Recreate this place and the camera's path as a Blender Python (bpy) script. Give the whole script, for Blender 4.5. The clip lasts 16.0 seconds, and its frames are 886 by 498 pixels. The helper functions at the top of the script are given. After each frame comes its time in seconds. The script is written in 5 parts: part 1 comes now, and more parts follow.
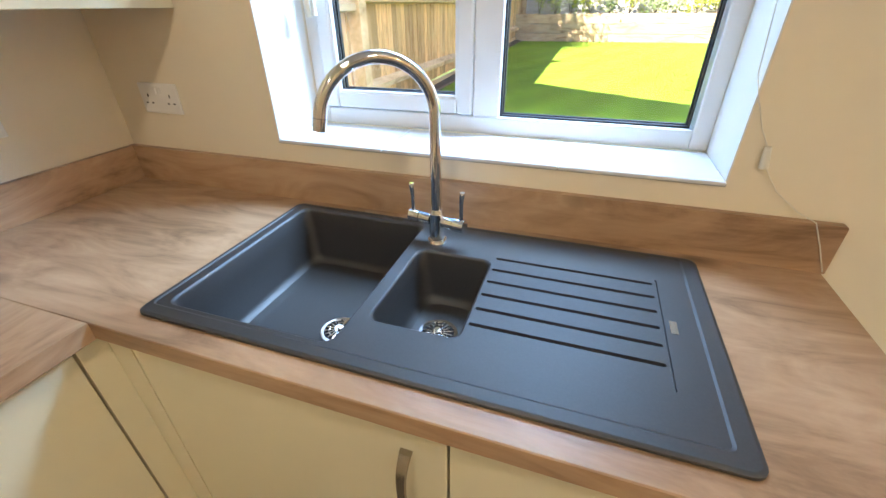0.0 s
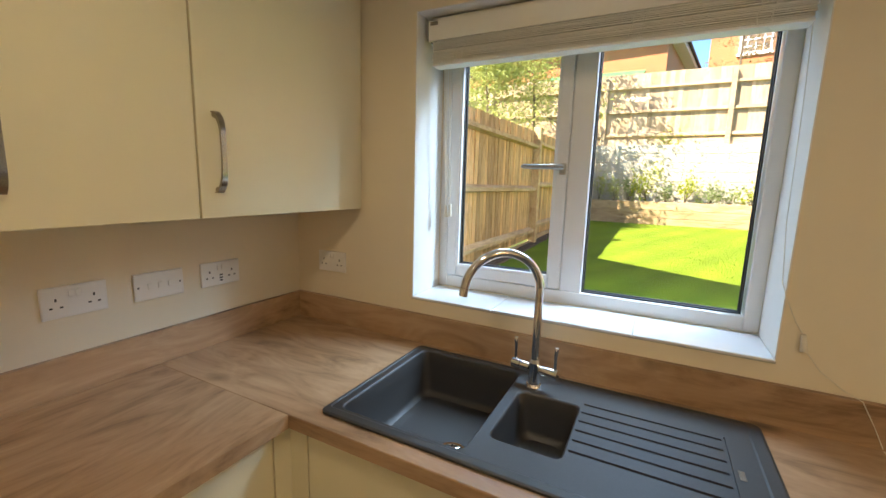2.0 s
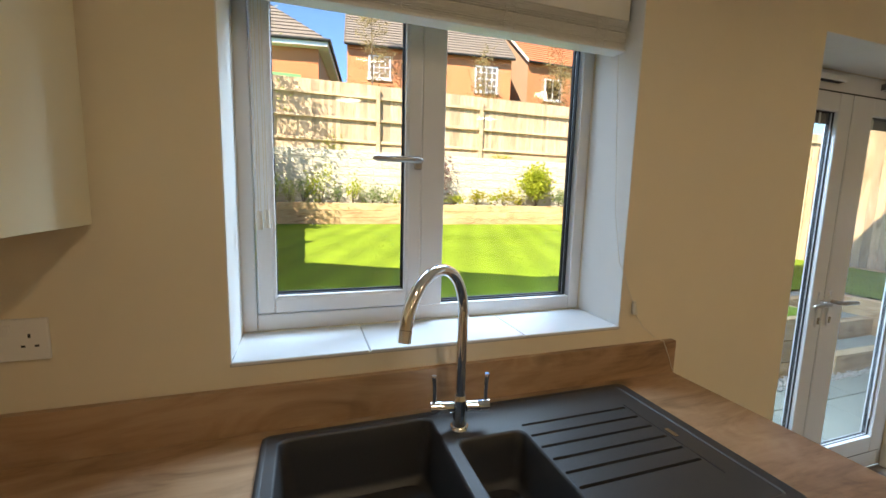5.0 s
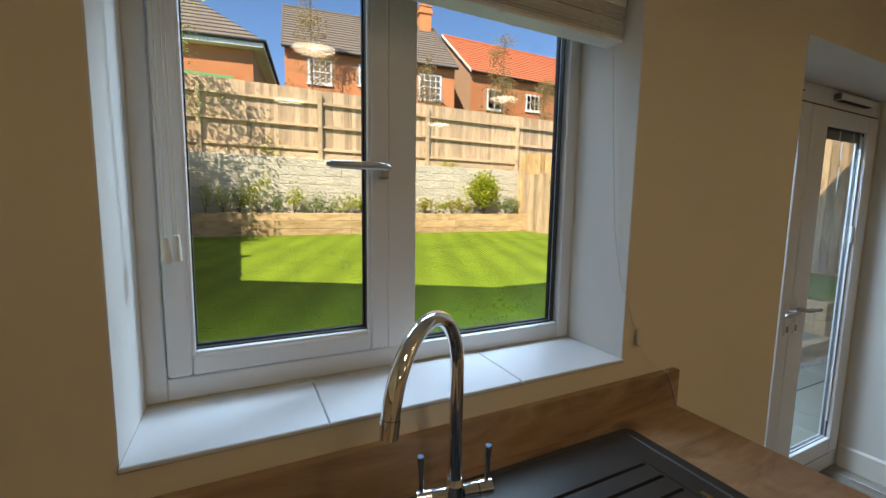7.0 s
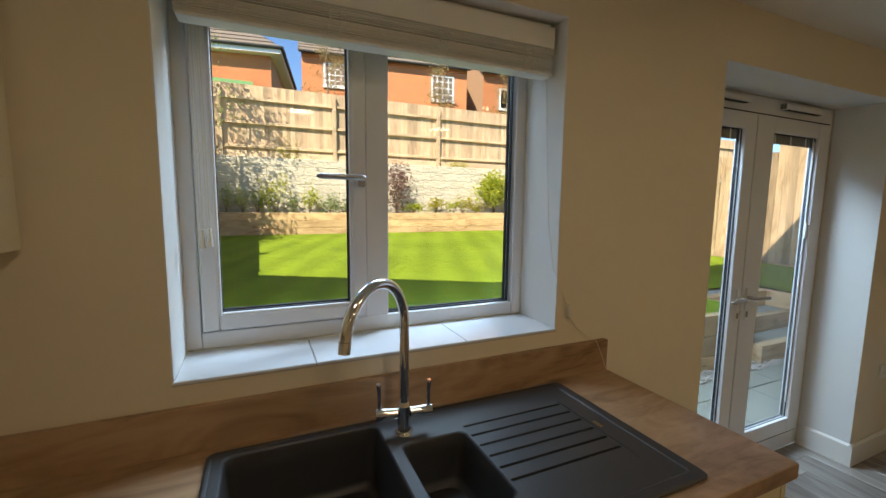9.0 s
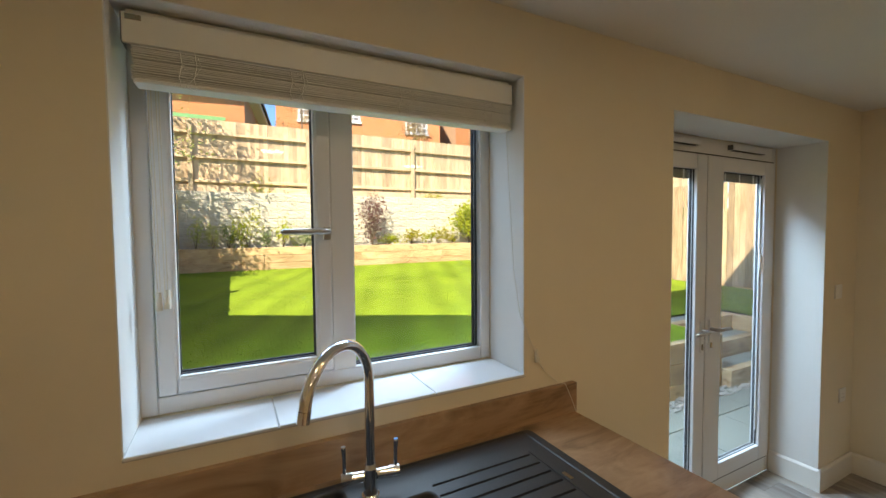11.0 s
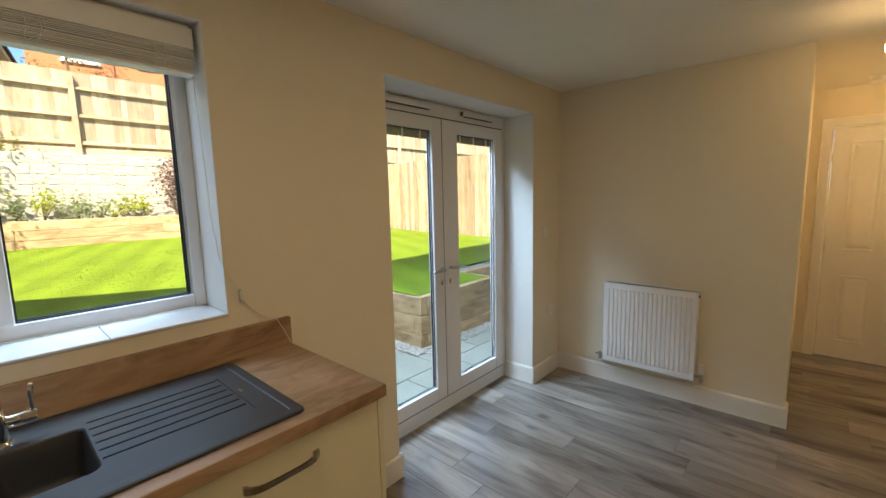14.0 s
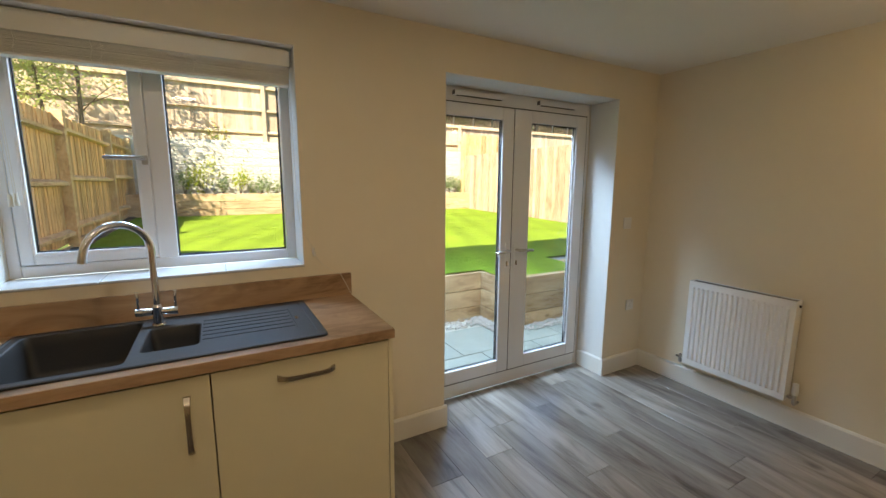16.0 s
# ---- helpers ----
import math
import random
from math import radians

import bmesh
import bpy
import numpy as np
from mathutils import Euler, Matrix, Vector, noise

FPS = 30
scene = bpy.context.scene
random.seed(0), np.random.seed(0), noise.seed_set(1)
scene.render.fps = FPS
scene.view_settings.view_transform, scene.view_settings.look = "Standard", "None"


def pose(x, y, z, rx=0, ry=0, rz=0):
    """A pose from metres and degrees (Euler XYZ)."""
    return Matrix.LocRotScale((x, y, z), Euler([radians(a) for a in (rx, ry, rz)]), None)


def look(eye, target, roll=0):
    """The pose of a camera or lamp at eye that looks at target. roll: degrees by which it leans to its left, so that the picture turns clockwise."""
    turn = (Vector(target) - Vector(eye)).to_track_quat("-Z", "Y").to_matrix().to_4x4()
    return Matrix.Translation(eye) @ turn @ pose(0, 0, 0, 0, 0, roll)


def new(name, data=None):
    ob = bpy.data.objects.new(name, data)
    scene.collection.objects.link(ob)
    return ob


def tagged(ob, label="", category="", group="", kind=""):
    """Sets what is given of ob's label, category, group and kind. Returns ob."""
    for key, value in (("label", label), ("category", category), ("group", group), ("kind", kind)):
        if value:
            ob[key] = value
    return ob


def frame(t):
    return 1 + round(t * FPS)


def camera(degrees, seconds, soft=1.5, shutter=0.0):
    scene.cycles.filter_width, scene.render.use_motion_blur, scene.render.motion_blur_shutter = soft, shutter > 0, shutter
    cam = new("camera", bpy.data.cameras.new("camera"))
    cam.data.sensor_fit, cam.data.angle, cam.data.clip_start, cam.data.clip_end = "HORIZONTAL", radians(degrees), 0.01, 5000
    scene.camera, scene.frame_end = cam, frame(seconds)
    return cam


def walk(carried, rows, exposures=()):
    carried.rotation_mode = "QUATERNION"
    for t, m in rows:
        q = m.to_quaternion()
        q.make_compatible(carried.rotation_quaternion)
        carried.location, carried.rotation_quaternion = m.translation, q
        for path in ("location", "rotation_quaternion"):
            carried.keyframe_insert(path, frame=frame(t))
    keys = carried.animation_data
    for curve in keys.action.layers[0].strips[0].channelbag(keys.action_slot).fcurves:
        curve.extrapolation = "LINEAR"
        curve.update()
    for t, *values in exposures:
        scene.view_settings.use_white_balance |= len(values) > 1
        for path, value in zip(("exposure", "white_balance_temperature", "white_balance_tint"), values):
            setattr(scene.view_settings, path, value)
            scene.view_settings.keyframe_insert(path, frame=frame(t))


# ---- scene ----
cam = camera(94.7, 16.0)
PATH = [
    (0, (1.403, -0.942, 1.416), (0.844, 0.682, 0.391), -0.7),
    (0.5, (1.387, -0.871, 1.426), (0.685, 0.791, 0.563), -0.3),
    (1, (1.342, -0.949, 1.441), (0.424, 0.681, 0.733), -0.2),
    (1.5, (1.344, -1.094, 1.491), (0.326, 0.551, 0.98), 1.1),
    (2, (1.39, -1.294, 1.525), (0.482, 0.459, 1.207), 1.6),
    (2.5, (1.421, -1.421, 1.542), (0.684, 0.423, 1.307), 1.5),
    (3, (1.354, -1.396, 1.535), (0.832, 0.522, 1.314), 0.9),
    (3.5, (1.197, -1.259, 1.525), (0.926, 0.711, 1.312), 0.5),
    (4, (0.955, -1.106, 1.492), (1.115, 0.877, 1.291), 0.7),
    (4.5, (0.801, -1.027, 1.47), (1.231, 0.916, 1.268), 0.8),
    (5, (0.763, -1.008, 1.494), (1.4, 0.87, 1.231), 1.5),
    (7.4, (0.78, -0.731, 1.52), (1.662, 1.051, 1.302), 0.9),
    (7.5, (0.769, -0.756, 1.538), (1.646, 1.023, 1.283), 1.2),
    (8, (0.761, -0.953, 1.517), (1.571, 0.855, 1.243), 1.0),
    (10.5, (0.854, -1.119, 1.554), (1.684, 0.698, 1.45), 0.1),
    (11, (0.824, -1.106, 1.59), (1.737, 0.672, 1.502), -0.5),
    (11.5, (0.817, -1.11, 1.581), (1.859, 0.594, 1.473), -1.0),
    (12, (0.895, -1.078, 1.538), (2.142, 0.479, 1.396), -1.3),
    (12.5, (0.982, -1.136, 1.531), (2.393, 0.268, 1.346), -1.4),
    (13, (1.059, -1.311, 1.531), (2.609, -0.069, 1.298), -1.3),
    (13.5, (1.089, -1.468, 1.514), (2.677, -0.279, 1.257), -1.4),
    (14, (1.148, -1.56, 1.5), (2.625, -0.235, 1.246), -1.4),
    (14.5, (1.285, -1.613, 1.481), (2.59, -0.117, 1.24), -1.2),
    (15, (1.407, -1.683, 1.496), (2.51, -0.034, 1.242), -0.7),
    (15.5, (1.403, -1.824, 1.495), (2.383, -0.103, 1.216), -0.2),
    (16, (1.339, -2.048, 1.486), (2.301, -0.323, 1.174), 0.3),
]
EXPOSURES = [(0, 2.97, 5700, 10), (0.5, 2.65, 6550, 10), (1.0, 2.38, 7150, 10), (2.0, 2.2, 6650, 10), (3.0, 2.15, 6300, 10), (4.0, 1.95, 6350, 10), (5.0, 1.82, 6650, 10),
             (7.4, 0.98, 6750, 10), (8.0, 1.04, 6750, 10), (10.5, 1.55, 6850, 10), (11.0, 1.6, 6850, 10), (12.0, 1.7, 6750, 10), (13.0, 1.7, 6850, 10), (13.5, 1.72, 6750, 10), (14.5, 1.85, 6550, 10), (16.0, 1.87, 6450, 10)]
walk(cam, [(t, look(eye, target, roll)) for t, eye, target, roll in PATH], EXPOSURES)

# ---- world and light ----
SUN_DIR = Vector((0.67, 0.68, -1.0)).normalized()
world = bpy.data.worlds.new("World")
scene.world = world
world.use_nodes = True
wn = world.node_tree.nodes
sky = wn.new("ShaderNodeTexSky")
sky.sky_type = "NISHITA"
sky.sun_disc = False
sky.sun_elevation = math.asin(-SUN_DIR.z)
sky.sun_rotation = math.atan2(-SUN_DIR.x, -SUN_DIR.y)
sky.air_density, sky.dust_density, sky.ozone_density = 0.9, 0.05, 7.0
world.node_tree.links.new(sky.outputs[0], wn["Background"].inputs[0])
wn["Background"].inputs[1].default_value = 0.10
sun_data = bpy.data.lights.new("sun", "SUN")
sun_data.energy, sun_data.angle, sun_data.color = 5.0, radians(0.5), (1.0, 0.90, 0.74)
sun = new("sun", sun_data)
sun.matrix_world = look((0, 0, 30), Vector((0, 0, 30)) + SUN_DIR)
WARM = (1.0, 0.80, 0.55)


def downlight(x, y, watts):
    d = bpy.data.lights.new("downlight_lamp", "AREA")
    d.shape, d.size, d.energy, d.color = "DISK", 0.22, watts, WARM
    o = new("downlight_lamp", d)
    o.matrix_world = look((x, y, 2.305), (x, y, 0))
    return o


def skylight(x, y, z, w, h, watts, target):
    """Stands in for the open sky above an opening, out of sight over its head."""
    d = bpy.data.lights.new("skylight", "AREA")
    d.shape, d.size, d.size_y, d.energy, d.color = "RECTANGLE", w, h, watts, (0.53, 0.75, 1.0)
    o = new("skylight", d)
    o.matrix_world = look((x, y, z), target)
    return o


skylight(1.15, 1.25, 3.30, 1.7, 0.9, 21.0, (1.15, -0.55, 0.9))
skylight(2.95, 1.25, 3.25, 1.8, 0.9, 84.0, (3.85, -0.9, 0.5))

# ---- materials ----
def mat(name, base, rough=0.5, dark=None, scale=6.0, stretch=(1, 1, 1), amount=0.5, bump=0.0, bump_scale=60.0,
        metal=0.0, rand=0.0, detail=6.0, spec=0.5, coat=0.0, rough_var=0.0):
    """Principled surface with two scales of noise between base and dark, bump, and tone that varies object by object."""
    m = bpy.data.materials.new(name)
    m.use_nodes = True
    t = m.node_tree
    n, l = t.nodes, t.links
    p = n["Principled BSDF"]
    p.inputs["Roughness"].default_value = rough
    p.inputs["Metallic"].default_value = metal
    p.inputs["Specular IOR Level"].default_value = spec
    p.inputs["Coat Weight"].default_value = coat
    p.inputs["Base Color"].default_value = (*base, 1)
    co = n.new("ShaderNodeTexCoord")
    mp = n.new("ShaderNodeMapping")
    mp.inputs["Scale"].default_value = stretch
    l.new(co.outputs["Object"], mp.inputs[0])
    vec = mp.outputs[0]
    info = n.new("ShaderNodeObjectInfo")
    if rand:
        add = n.new("ShaderNodeVectorMath")
        mul = n.new("ShaderNodeMath")
        mul.operation = "MULTIPLY"
        mul.inputs[1].default_value = 37.0
        l.new(info.outputs["Random"], mul.inputs[0])
        l.new(vec, add.inputs[0])
        l.new(mul.outputs[0], add.inputs[1])
        vec = add.outputs[0]
    col = None
    if dark is not None:
        n1 = n.new("ShaderNodeTexNoise")
        n1.inputs["Scale"].default_value = scale
        n1.inputs["Detail"].default_value = detail
        n1.inputs["Roughness"].default_value = 0.62
        l.new(vec, n1.inputs["Vector"])
        n2 = n.new("ShaderNodeTexNoise")
        n2.inputs["Scale"].default_value = scale * 7.3
        n2.inputs["Detail"].default_value = 3
        l.new(vec, n2.inputs["Vector"])
        mix = n.new("ShaderNodeMix")
        mix.data_type = "FLOAT"
        mix.inputs[0].default_value = 0.35
        l.new(n1.outputs[0], mix.inputs[2])
        l.new(n2.outputs[0], mix.inputs[3])
        r = n.new("ShaderNodeMapRange")
        r.inputs[1].default_value, r.inputs[2].default_value = 0.5 - 0.22, 0.5 + 0.22
        r.inputs[3].default_value, r.inputs[4].default_value = 0.5 - amount, 0.5 + amount
        l.new(mix.outputs[0], r.inputs[0])
        c = n.new("ShaderNodeMix")
        c.data_type = "RGBA"
        c.inputs[6].default_value, c.inputs[7].default_value = (*dark, 1), (*base, 1)
        l.new(r.outputs[0], c.inputs[0])
        col = c.outputs[2]
        if rough_var:
            rr = n.new("ShaderNodeMapRange")
            rr.inputs[3].default_value, rr.inputs[4].default_value = rough + rough_var, rough - rough_var
            l.new(mix.outputs[0], rr.inputs[0])
            l.new(rr.outputs[0], p.inputs["Roughness"])
    if rand:
        h = n.new("ShaderNodeHueSaturation")
        v = n.new("ShaderNodeMapRange")
        v.inputs[3].default_value, v.inputs[4].default_value = 1 - rand, 1 + rand
        l.new(info.outputs["Random"], v.inputs[0])
        l.new(v.outputs[0], h.inputs["Value"])
        if col is None:
            h.inputs["Color"].default_value = (*base, 1)
        else:
            l.new(col, h.inputs["Color"])
        col = h.outputs[0]
    if col is not None:
        l.new(col, p.inputs["Base Color"])
    if bump:
        nb = n.new("ShaderNodeTexNoise")
        nb.inputs["Scale"].default_value = bump_scale
        nb.inputs["Detail"].default_value = 4
        l.new(vec, nb.inputs["Vector"])
        b = n.new("ShaderNodeBump")
        b.inputs["Strength"].default_value = bump
        b.inputs["Distance"].default_value = 0.01
        l.new(nb.outputs[0], b.inputs["Height"])
        l.new(b.outputs[0], p.inputs["Normal"])
    return m


def wood(name, light, mid, dark, along, rough=0.5, rand=0.0, grain=1.0, knots=0.5, bump=0.08, spec=0.5, lo=0.37, hi=0.60, stretch=0.24, warp=1.6):
    """Sawn or printed timber: long wavering figure, fine pores, knots; along is the axis (0, 1, 2) of the grain."""
    m = bpy.data.materials.new(name)
    m.use_nodes = True
    t = m.node_tree
    n, l = t.nodes, t.links
    p = n["Principled BSDF"]
    p.inputs["Roughness"].default_value = rough
    p.inputs["Specular IOR Level"].default_value = spec
    co = n.new("ShaderNodeTexCoord")
    info = n.new("ShaderNodeObjectInfo")
    off = n.new("ShaderNodeVectorMath")
    off.operation = "MULTIPLY_ADD"
    l.new(info.outputs["Random"], off.inputs[0])
    off.inputs[1].default_value = (19.0, 31.0, 13.0)
    l.new(co.outputs["Object"], off.inputs[2])

    def noise_at(sc, along_scale, detail, rough_n, dist=0.0):
        mp = n.new("ShaderNodeMapping")
        s = [sc, sc, sc]
        s[along] = sc * along_scale
        mp.inputs["Scale"].default_value = s
        l.new(off.outputs[0], mp.inputs[0])
        q = n.new("ShaderNodeTexNoise")
        q.inputs["Scale"].default_value = 1.0
        q.inputs["Detail"].default_value = detail
        q.inputs["Roughness"].default_value = rough_n
        q.inputs["Distortion"].default_value = dist
        l.new(mp.outputs[0], q.inputs["Vector"])
        return q.outputs[0]

    figure = noise_at(6.0 * grain, stretch, 7, 0.60, warp)
    pores = noise_at(70.0 * grain, 0.05, 3, 0.6)
    clouds = noise_at(2.2 * grain, 0.35, 3, 0.5, 0.4)
    ramp = n.new("ShaderNodeValToRGB")
    e = ramp.color_ramp.elements
    e[0].position, e[0].color = lo, (*dark, 1)
    e[1].position, e[1].color = hi, (*light, 1)
    k = e.new(lo + 0.48 * (hi - lo))
    k.color = (*mid, 1)
    a = n.new("ShaderNodeMix")
    a.data_type = "FLOAT"
    a.inputs[0].default_value = 0.17
    l.new(figure, a.inputs[2])
    l.new(pores, a.inputs[3])
    a2 = n.new("ShaderNodeMix")
    a2.data_type = "FLOAT"
    a2.inputs[0].default_value = 0.33
    l.new(a.outputs[0], a2.inputs[2])
    l.new(clouds, a2.inputs[3])
    l.new(a2.outputs[0], ramp.inputs[0])
    col = ramp.outputs[0]
    if knots:
        mp = n.new("ShaderNodeMapping")
        s = [3.2 * grain] * 3
        s[along] *= 0.55
        mp.inputs["Scale"].default_value = s
        l.new(off.outputs[0], mp.inputs[0])
        wob = n.new("ShaderNodeMix")
        wob.data_type = "VECTOR"
        wob.inputs[0].default_value = 0.12
        nz = n.new("ShaderNodeTexNoise")
        nz.inputs["Scale"].default_value = 9
        l.new(off.outputs[0], nz.inputs["Vector"])
        l.new(mp.outputs[0], wob.inputs[4])
        l.new(nz.outputs["Color"], wob.inputs[5])
        vo = n.new("ShaderNodeTexVoronoi")
        vo.inputs["Scale"].default_value = 1.0
        l.new(wob.outputs[1], vo.inputs["Vector"])
        kr = n.new("ShaderNodeMapRange")
        kr.inputs[1].default_value, kr.inputs[2].default_value = 0.03, 0.13
        kr.inputs[3].default_value, kr.inputs[4].default_value = knots, 0.0
        l.new(vo.outputs["Distance"], kr.inputs[0])
        km = n.new("ShaderNodeMix")
        km.data_type = "RGBA"
        km.inputs[7].default_value = (*[c * 0.55 for c in dark], 1)
        l.new(kr.outputs[0], km.inputs[0])
        l.new(col, km.inputs[6])
        col = km.outputs[2]
    if rand:
        h = n.new("ShaderNodeHueSaturation")
        v = n.new("ShaderNodeMapRange")
        v.inputs[3].default_value, v.inputs[4].default_value = 1 - rand, 1 + rand
        l.new(info.outputs["Random"], v.inputs[0])
        l.new(v.outputs[0], h.inputs["Value"])
        l.new(col, h.inputs["Color"])
        col = h.outputs[0]
    l.new(col, p.inputs["Base Color"])
    if bump:
        b = n.new("ShaderNodeBump")
        b.inputs["Strength"].default_value = bump
        b.inputs["Distance"].default_value = 0.004
        l.new(a.outputs[0], b.inputs["Height"])
        l.new(b.outputs[0], p.inputs["Normal"])
    return m


def glass_mat(name, rough=0.0):
    m = bpy.data.materials.new(name)
    m.use_nodes = True
    t = m.node_tree
    n, l = t.nodes, t.links
    n.remove(n["Principled BSDF"])
    tr, gl, lw, mx = (n.new("ShaderNodeBsdfTransparent"), n.new("ShaderNodeBsdfGlossy"), n.new("ShaderNodeLayerWeight"), n.new("ShaderNodeMixShader"))
    tr.inputs[0].default_value = (0.97, 0.985, 0.98, 1)
    gl.inputs["Roughness"].default_value = rough
    pw, ma = n.new("ShaderNodeMath"), n.new("ShaderNodeMath")
    pw.operation, ma.operation = "POWER", "MULTIPLY_ADD"
    pw.inputs[1].default_value = 5.0
    ma.inputs[1].default_value, ma.inputs[2].default_value = 0.9, 0.03
    l.new(lw.outputs["Facing"], pw.inputs[0])
    l.new(pw.outputs[0], ma.inputs[0])
    l.new(ma.outputs[0], mx.inputs[0])
    l.new(tr.outputs[0], mx.inputs[1])
    l.new(gl.outputs[0], mx.inputs[2])
    l.new(mx.outputs[0], n["Material Output"].inputs[0])
    return m


def glow(name, color, strength):
    m = bpy.data.materials.new(name)
    m.use_nodes = True
    p = m.node_tree.nodes["Principled BSDF"]
    p.inputs["Base Color"].default_value = (*color, 1)
    p.inputs["Emission Color"].default_value = (*color, 1)
    p.inputs["Emission Strength"].default_value = strength
    return m


WALL = mat("wall_paint", (0.80, 0.72, 0.565), 0.85, (0.775, 0.692, 0.537), 1.6, amount=0.5, bump=0.035, bump_scale=160, spec=0.25)
# cream wall paint whitened: the cool daylight on the reveals is in the colour
REVEAL = mat("daylit_reveal_paint", (0.80, 0.79, 0.75), 0.8, (0.77, 0.76, 0.72), 2.0, bump=0.03, bump_scale=160, spec=0.25)
CEIL = mat("ceiling_paint", (0.84, 0.81, 0.73), 0.9, (0.82, 0.79, 0.71), 1.2, bump=0.03, bump_scale=200, spec=0.2)
GLOSS = mat("white_gloss_trim", (0.80, 0.77, 0.70), 0.35, (0.78, 0.75, 0.68), 3, bump=0.01)
UPVC = mat("white_plastic_frame", (0.80, 0.81, 0.82), 0.28, (0.77, 0.78, 0.79), 2.5)
# rubber of the gaskets, also the painted shade at door gaps and vents
GASKET = mat("black_rubber_and_shade", (0.012, 0.012, 0.014), 0.6)
TILE = mat("white_glazed_tile", (0.72, 0.73, 0.74), 0.16, (0.70, 0.71, 0.72), 4, bump=0.01, bump_scale=20)
GROUT = mat("grey_grout", (0.50, 0.48, 0.44), 0.9, (0.42, 0.40, 0.36), 40)
GLASS = glass_mat("window_glass")
BLIND = mat("white_blind_slat", (0.86, 0.85, 0.80), 0.45, (0.83, 0.82, 0.77), 3)
CORD = mat("cream_cord", (0.74, 0.70, 0.60), 0.8)
BROWN_BLIND = mat("brown_blind_slat", (0.10, 0.075, 0.05), 0.45, (0.07, 0.05, 0.035), 10)
CAB = mat("cream_cabinet_door", (0.74, 0.675, 0.48), 0.33, (0.72, 0.655, 0.465), 1.8, bump=0.012, bump_scale=40)
CARCASS = mat("cream_carcass", (0.66, 0.58, 0.42), 0.45, (0.62, 0.54, 0.39), 4)
STEEL = mat("brushed_nickel", (0.46, 0.41, 0.34), 0.26, (0.36, 0.32, 0.26), 120, (1, 1, 0.05), metal=1.0)
CHROME = mat("chrome", (0.86, 0.87, 0.88), 0.05, metal=1.0)
SATIN = mat("satin_metal", (0.52, 0.50, 0.47), 0.34, (0.45, 0.43, 0.40), 60, metal=1.0)
BRASSY = mat("hinge_brass", (0.60, 0.48, 0.27), 0.35, metal=1.0)
SINK = mat("grey_granite_composite", (0.034, 0.032, 0.0315), 0.50, (0.020, 0.019, 0.019), 260, amount=0.6, bump=0.05, bump_scale=500, spec=0.75)
DARK = mat("black_void", (0.008, 0.008, 0.008), 0.7)
PLATE = mat("white_socket_plastic", (0.82, 0.80, 0.76), 0.3)
GRILLE = mat("grey_grille_and_shade", (0.20, 0.20, 0.20), 0.5, (0.15, 0.15, 0.15), 20)
RAD = mat("white_enamel", (0.87, 0.87, 0.86), 0.3, (0.85, 0.85, 0.84), 6)
TOP_X = wood("worktop_oak_x", (0.49, 0.332, 0.200), (0.385, 0.243, 0.138), (0.205, 0.120, 0.062), 0, 0.36, grain=1.5, knots=0.8, bump=0.03, lo=0.36, hi=0.625, stretch=0.30, warp=2.4)
TOP_Y = wood("worktop_oak_y", (0.49, 0.332, 0.200), (0.385, 0.243, 0.138), (0.205, 0.120, 0.062), 1, 0.36, grain=1.5, knots=0.8, bump=0.03, lo=0.36, hi=0.625, stretch=0.30, warp=2.4)
FLOOR = wood("floor_plank_oak", (0.32, 0.285, 0.25), (0.225, 0.196, 0.168), (0.10, 0.082, 0.068), 1, 0.21, rand=0.26, grain=1.25, knots=0.6, bump=0.035, lo=0.36, hi=0.64, stretch=0.15, warp=1.2)
FLOOR_GAP = mat("floor_joint", (0.05, 0.038, 0.03), 0.8)
FENCE = wood("fence_larch", (0.75, 0.485, 0.225), (0.62, 0.38, 0.165), (0.36, 0.20, 0.08), 2, 0.8, rand=0.34, grain=2.2, knots=0.5, bump=0.2, spec=0.2)
FENCE_OLD = wood("fence_weathered", (0.60, 0.45, 0.305), (0.50, 0.36, 0.235), (0.30, 0.20, 0.125), 2, 0.85, rand=0.24, grain=2.2, knots=0.4, bump=0.2, spec=0.2, lo=0.33, hi=0.62)
FENCE_SIDE = wood("fence_closeboard", (0.56, 0.415, 0.27), (0.45, 0.32, 0.20), (0.26, 0.175, 0.10), 2, 0.85, rand=0.30, grain=2.2, knots=0.4, bump=0.2, spec=0.2)
RAIL_X = wood("rail_timber_x", (0.62, 0.475, 0.32), (0.52, 0.385, 0.25), (0.36, 0.25, 0.155), 0, 0.8, rand=0.15, grain=2.2, bump=0.2, spec=0.2)
RAIL_Y = wood("rail_timber_y", (0.72, 0.52, 0.28), (0.62, 0.42, 0.21), (0.40, 0.25, 0.11), 1, 0.8, rand=0.15, grain=2.2, bump=0.2, spec=0.2)
SLEEPER_X = wood("sleeper_x", (0.60, 0.43, 0.245), (0.48, 0.325, 0.175), (0.27, 0.165, 0.08), 0, 0.8, rand=0.16, grain=1.6, knots=0.7, bump=0.25, spec=0.2)
SLEEPER_Y = wood("sleeper_y", (0.60, 0.43, 0.245), (0.48, 0.325, 0.175), (0.27, 0.165, 0.08), 1, 0.8, rand=0.16, grain=1.6, knots=0.7, bump=0.25, spec=0.2)
BLOCK = mat("pale_split_block", (0.60, 0.55, 0.45), 0.9, (0.43, 0.39, 0.31), 11, bump=0.9, bump_scale=22, rand=0.07, spec=0.2)
MORTAR = mat("mortar", (0.55, 0.51, 0.425), 0.95, (0.45, 0.415, 0.34), 12, spec=0.1)
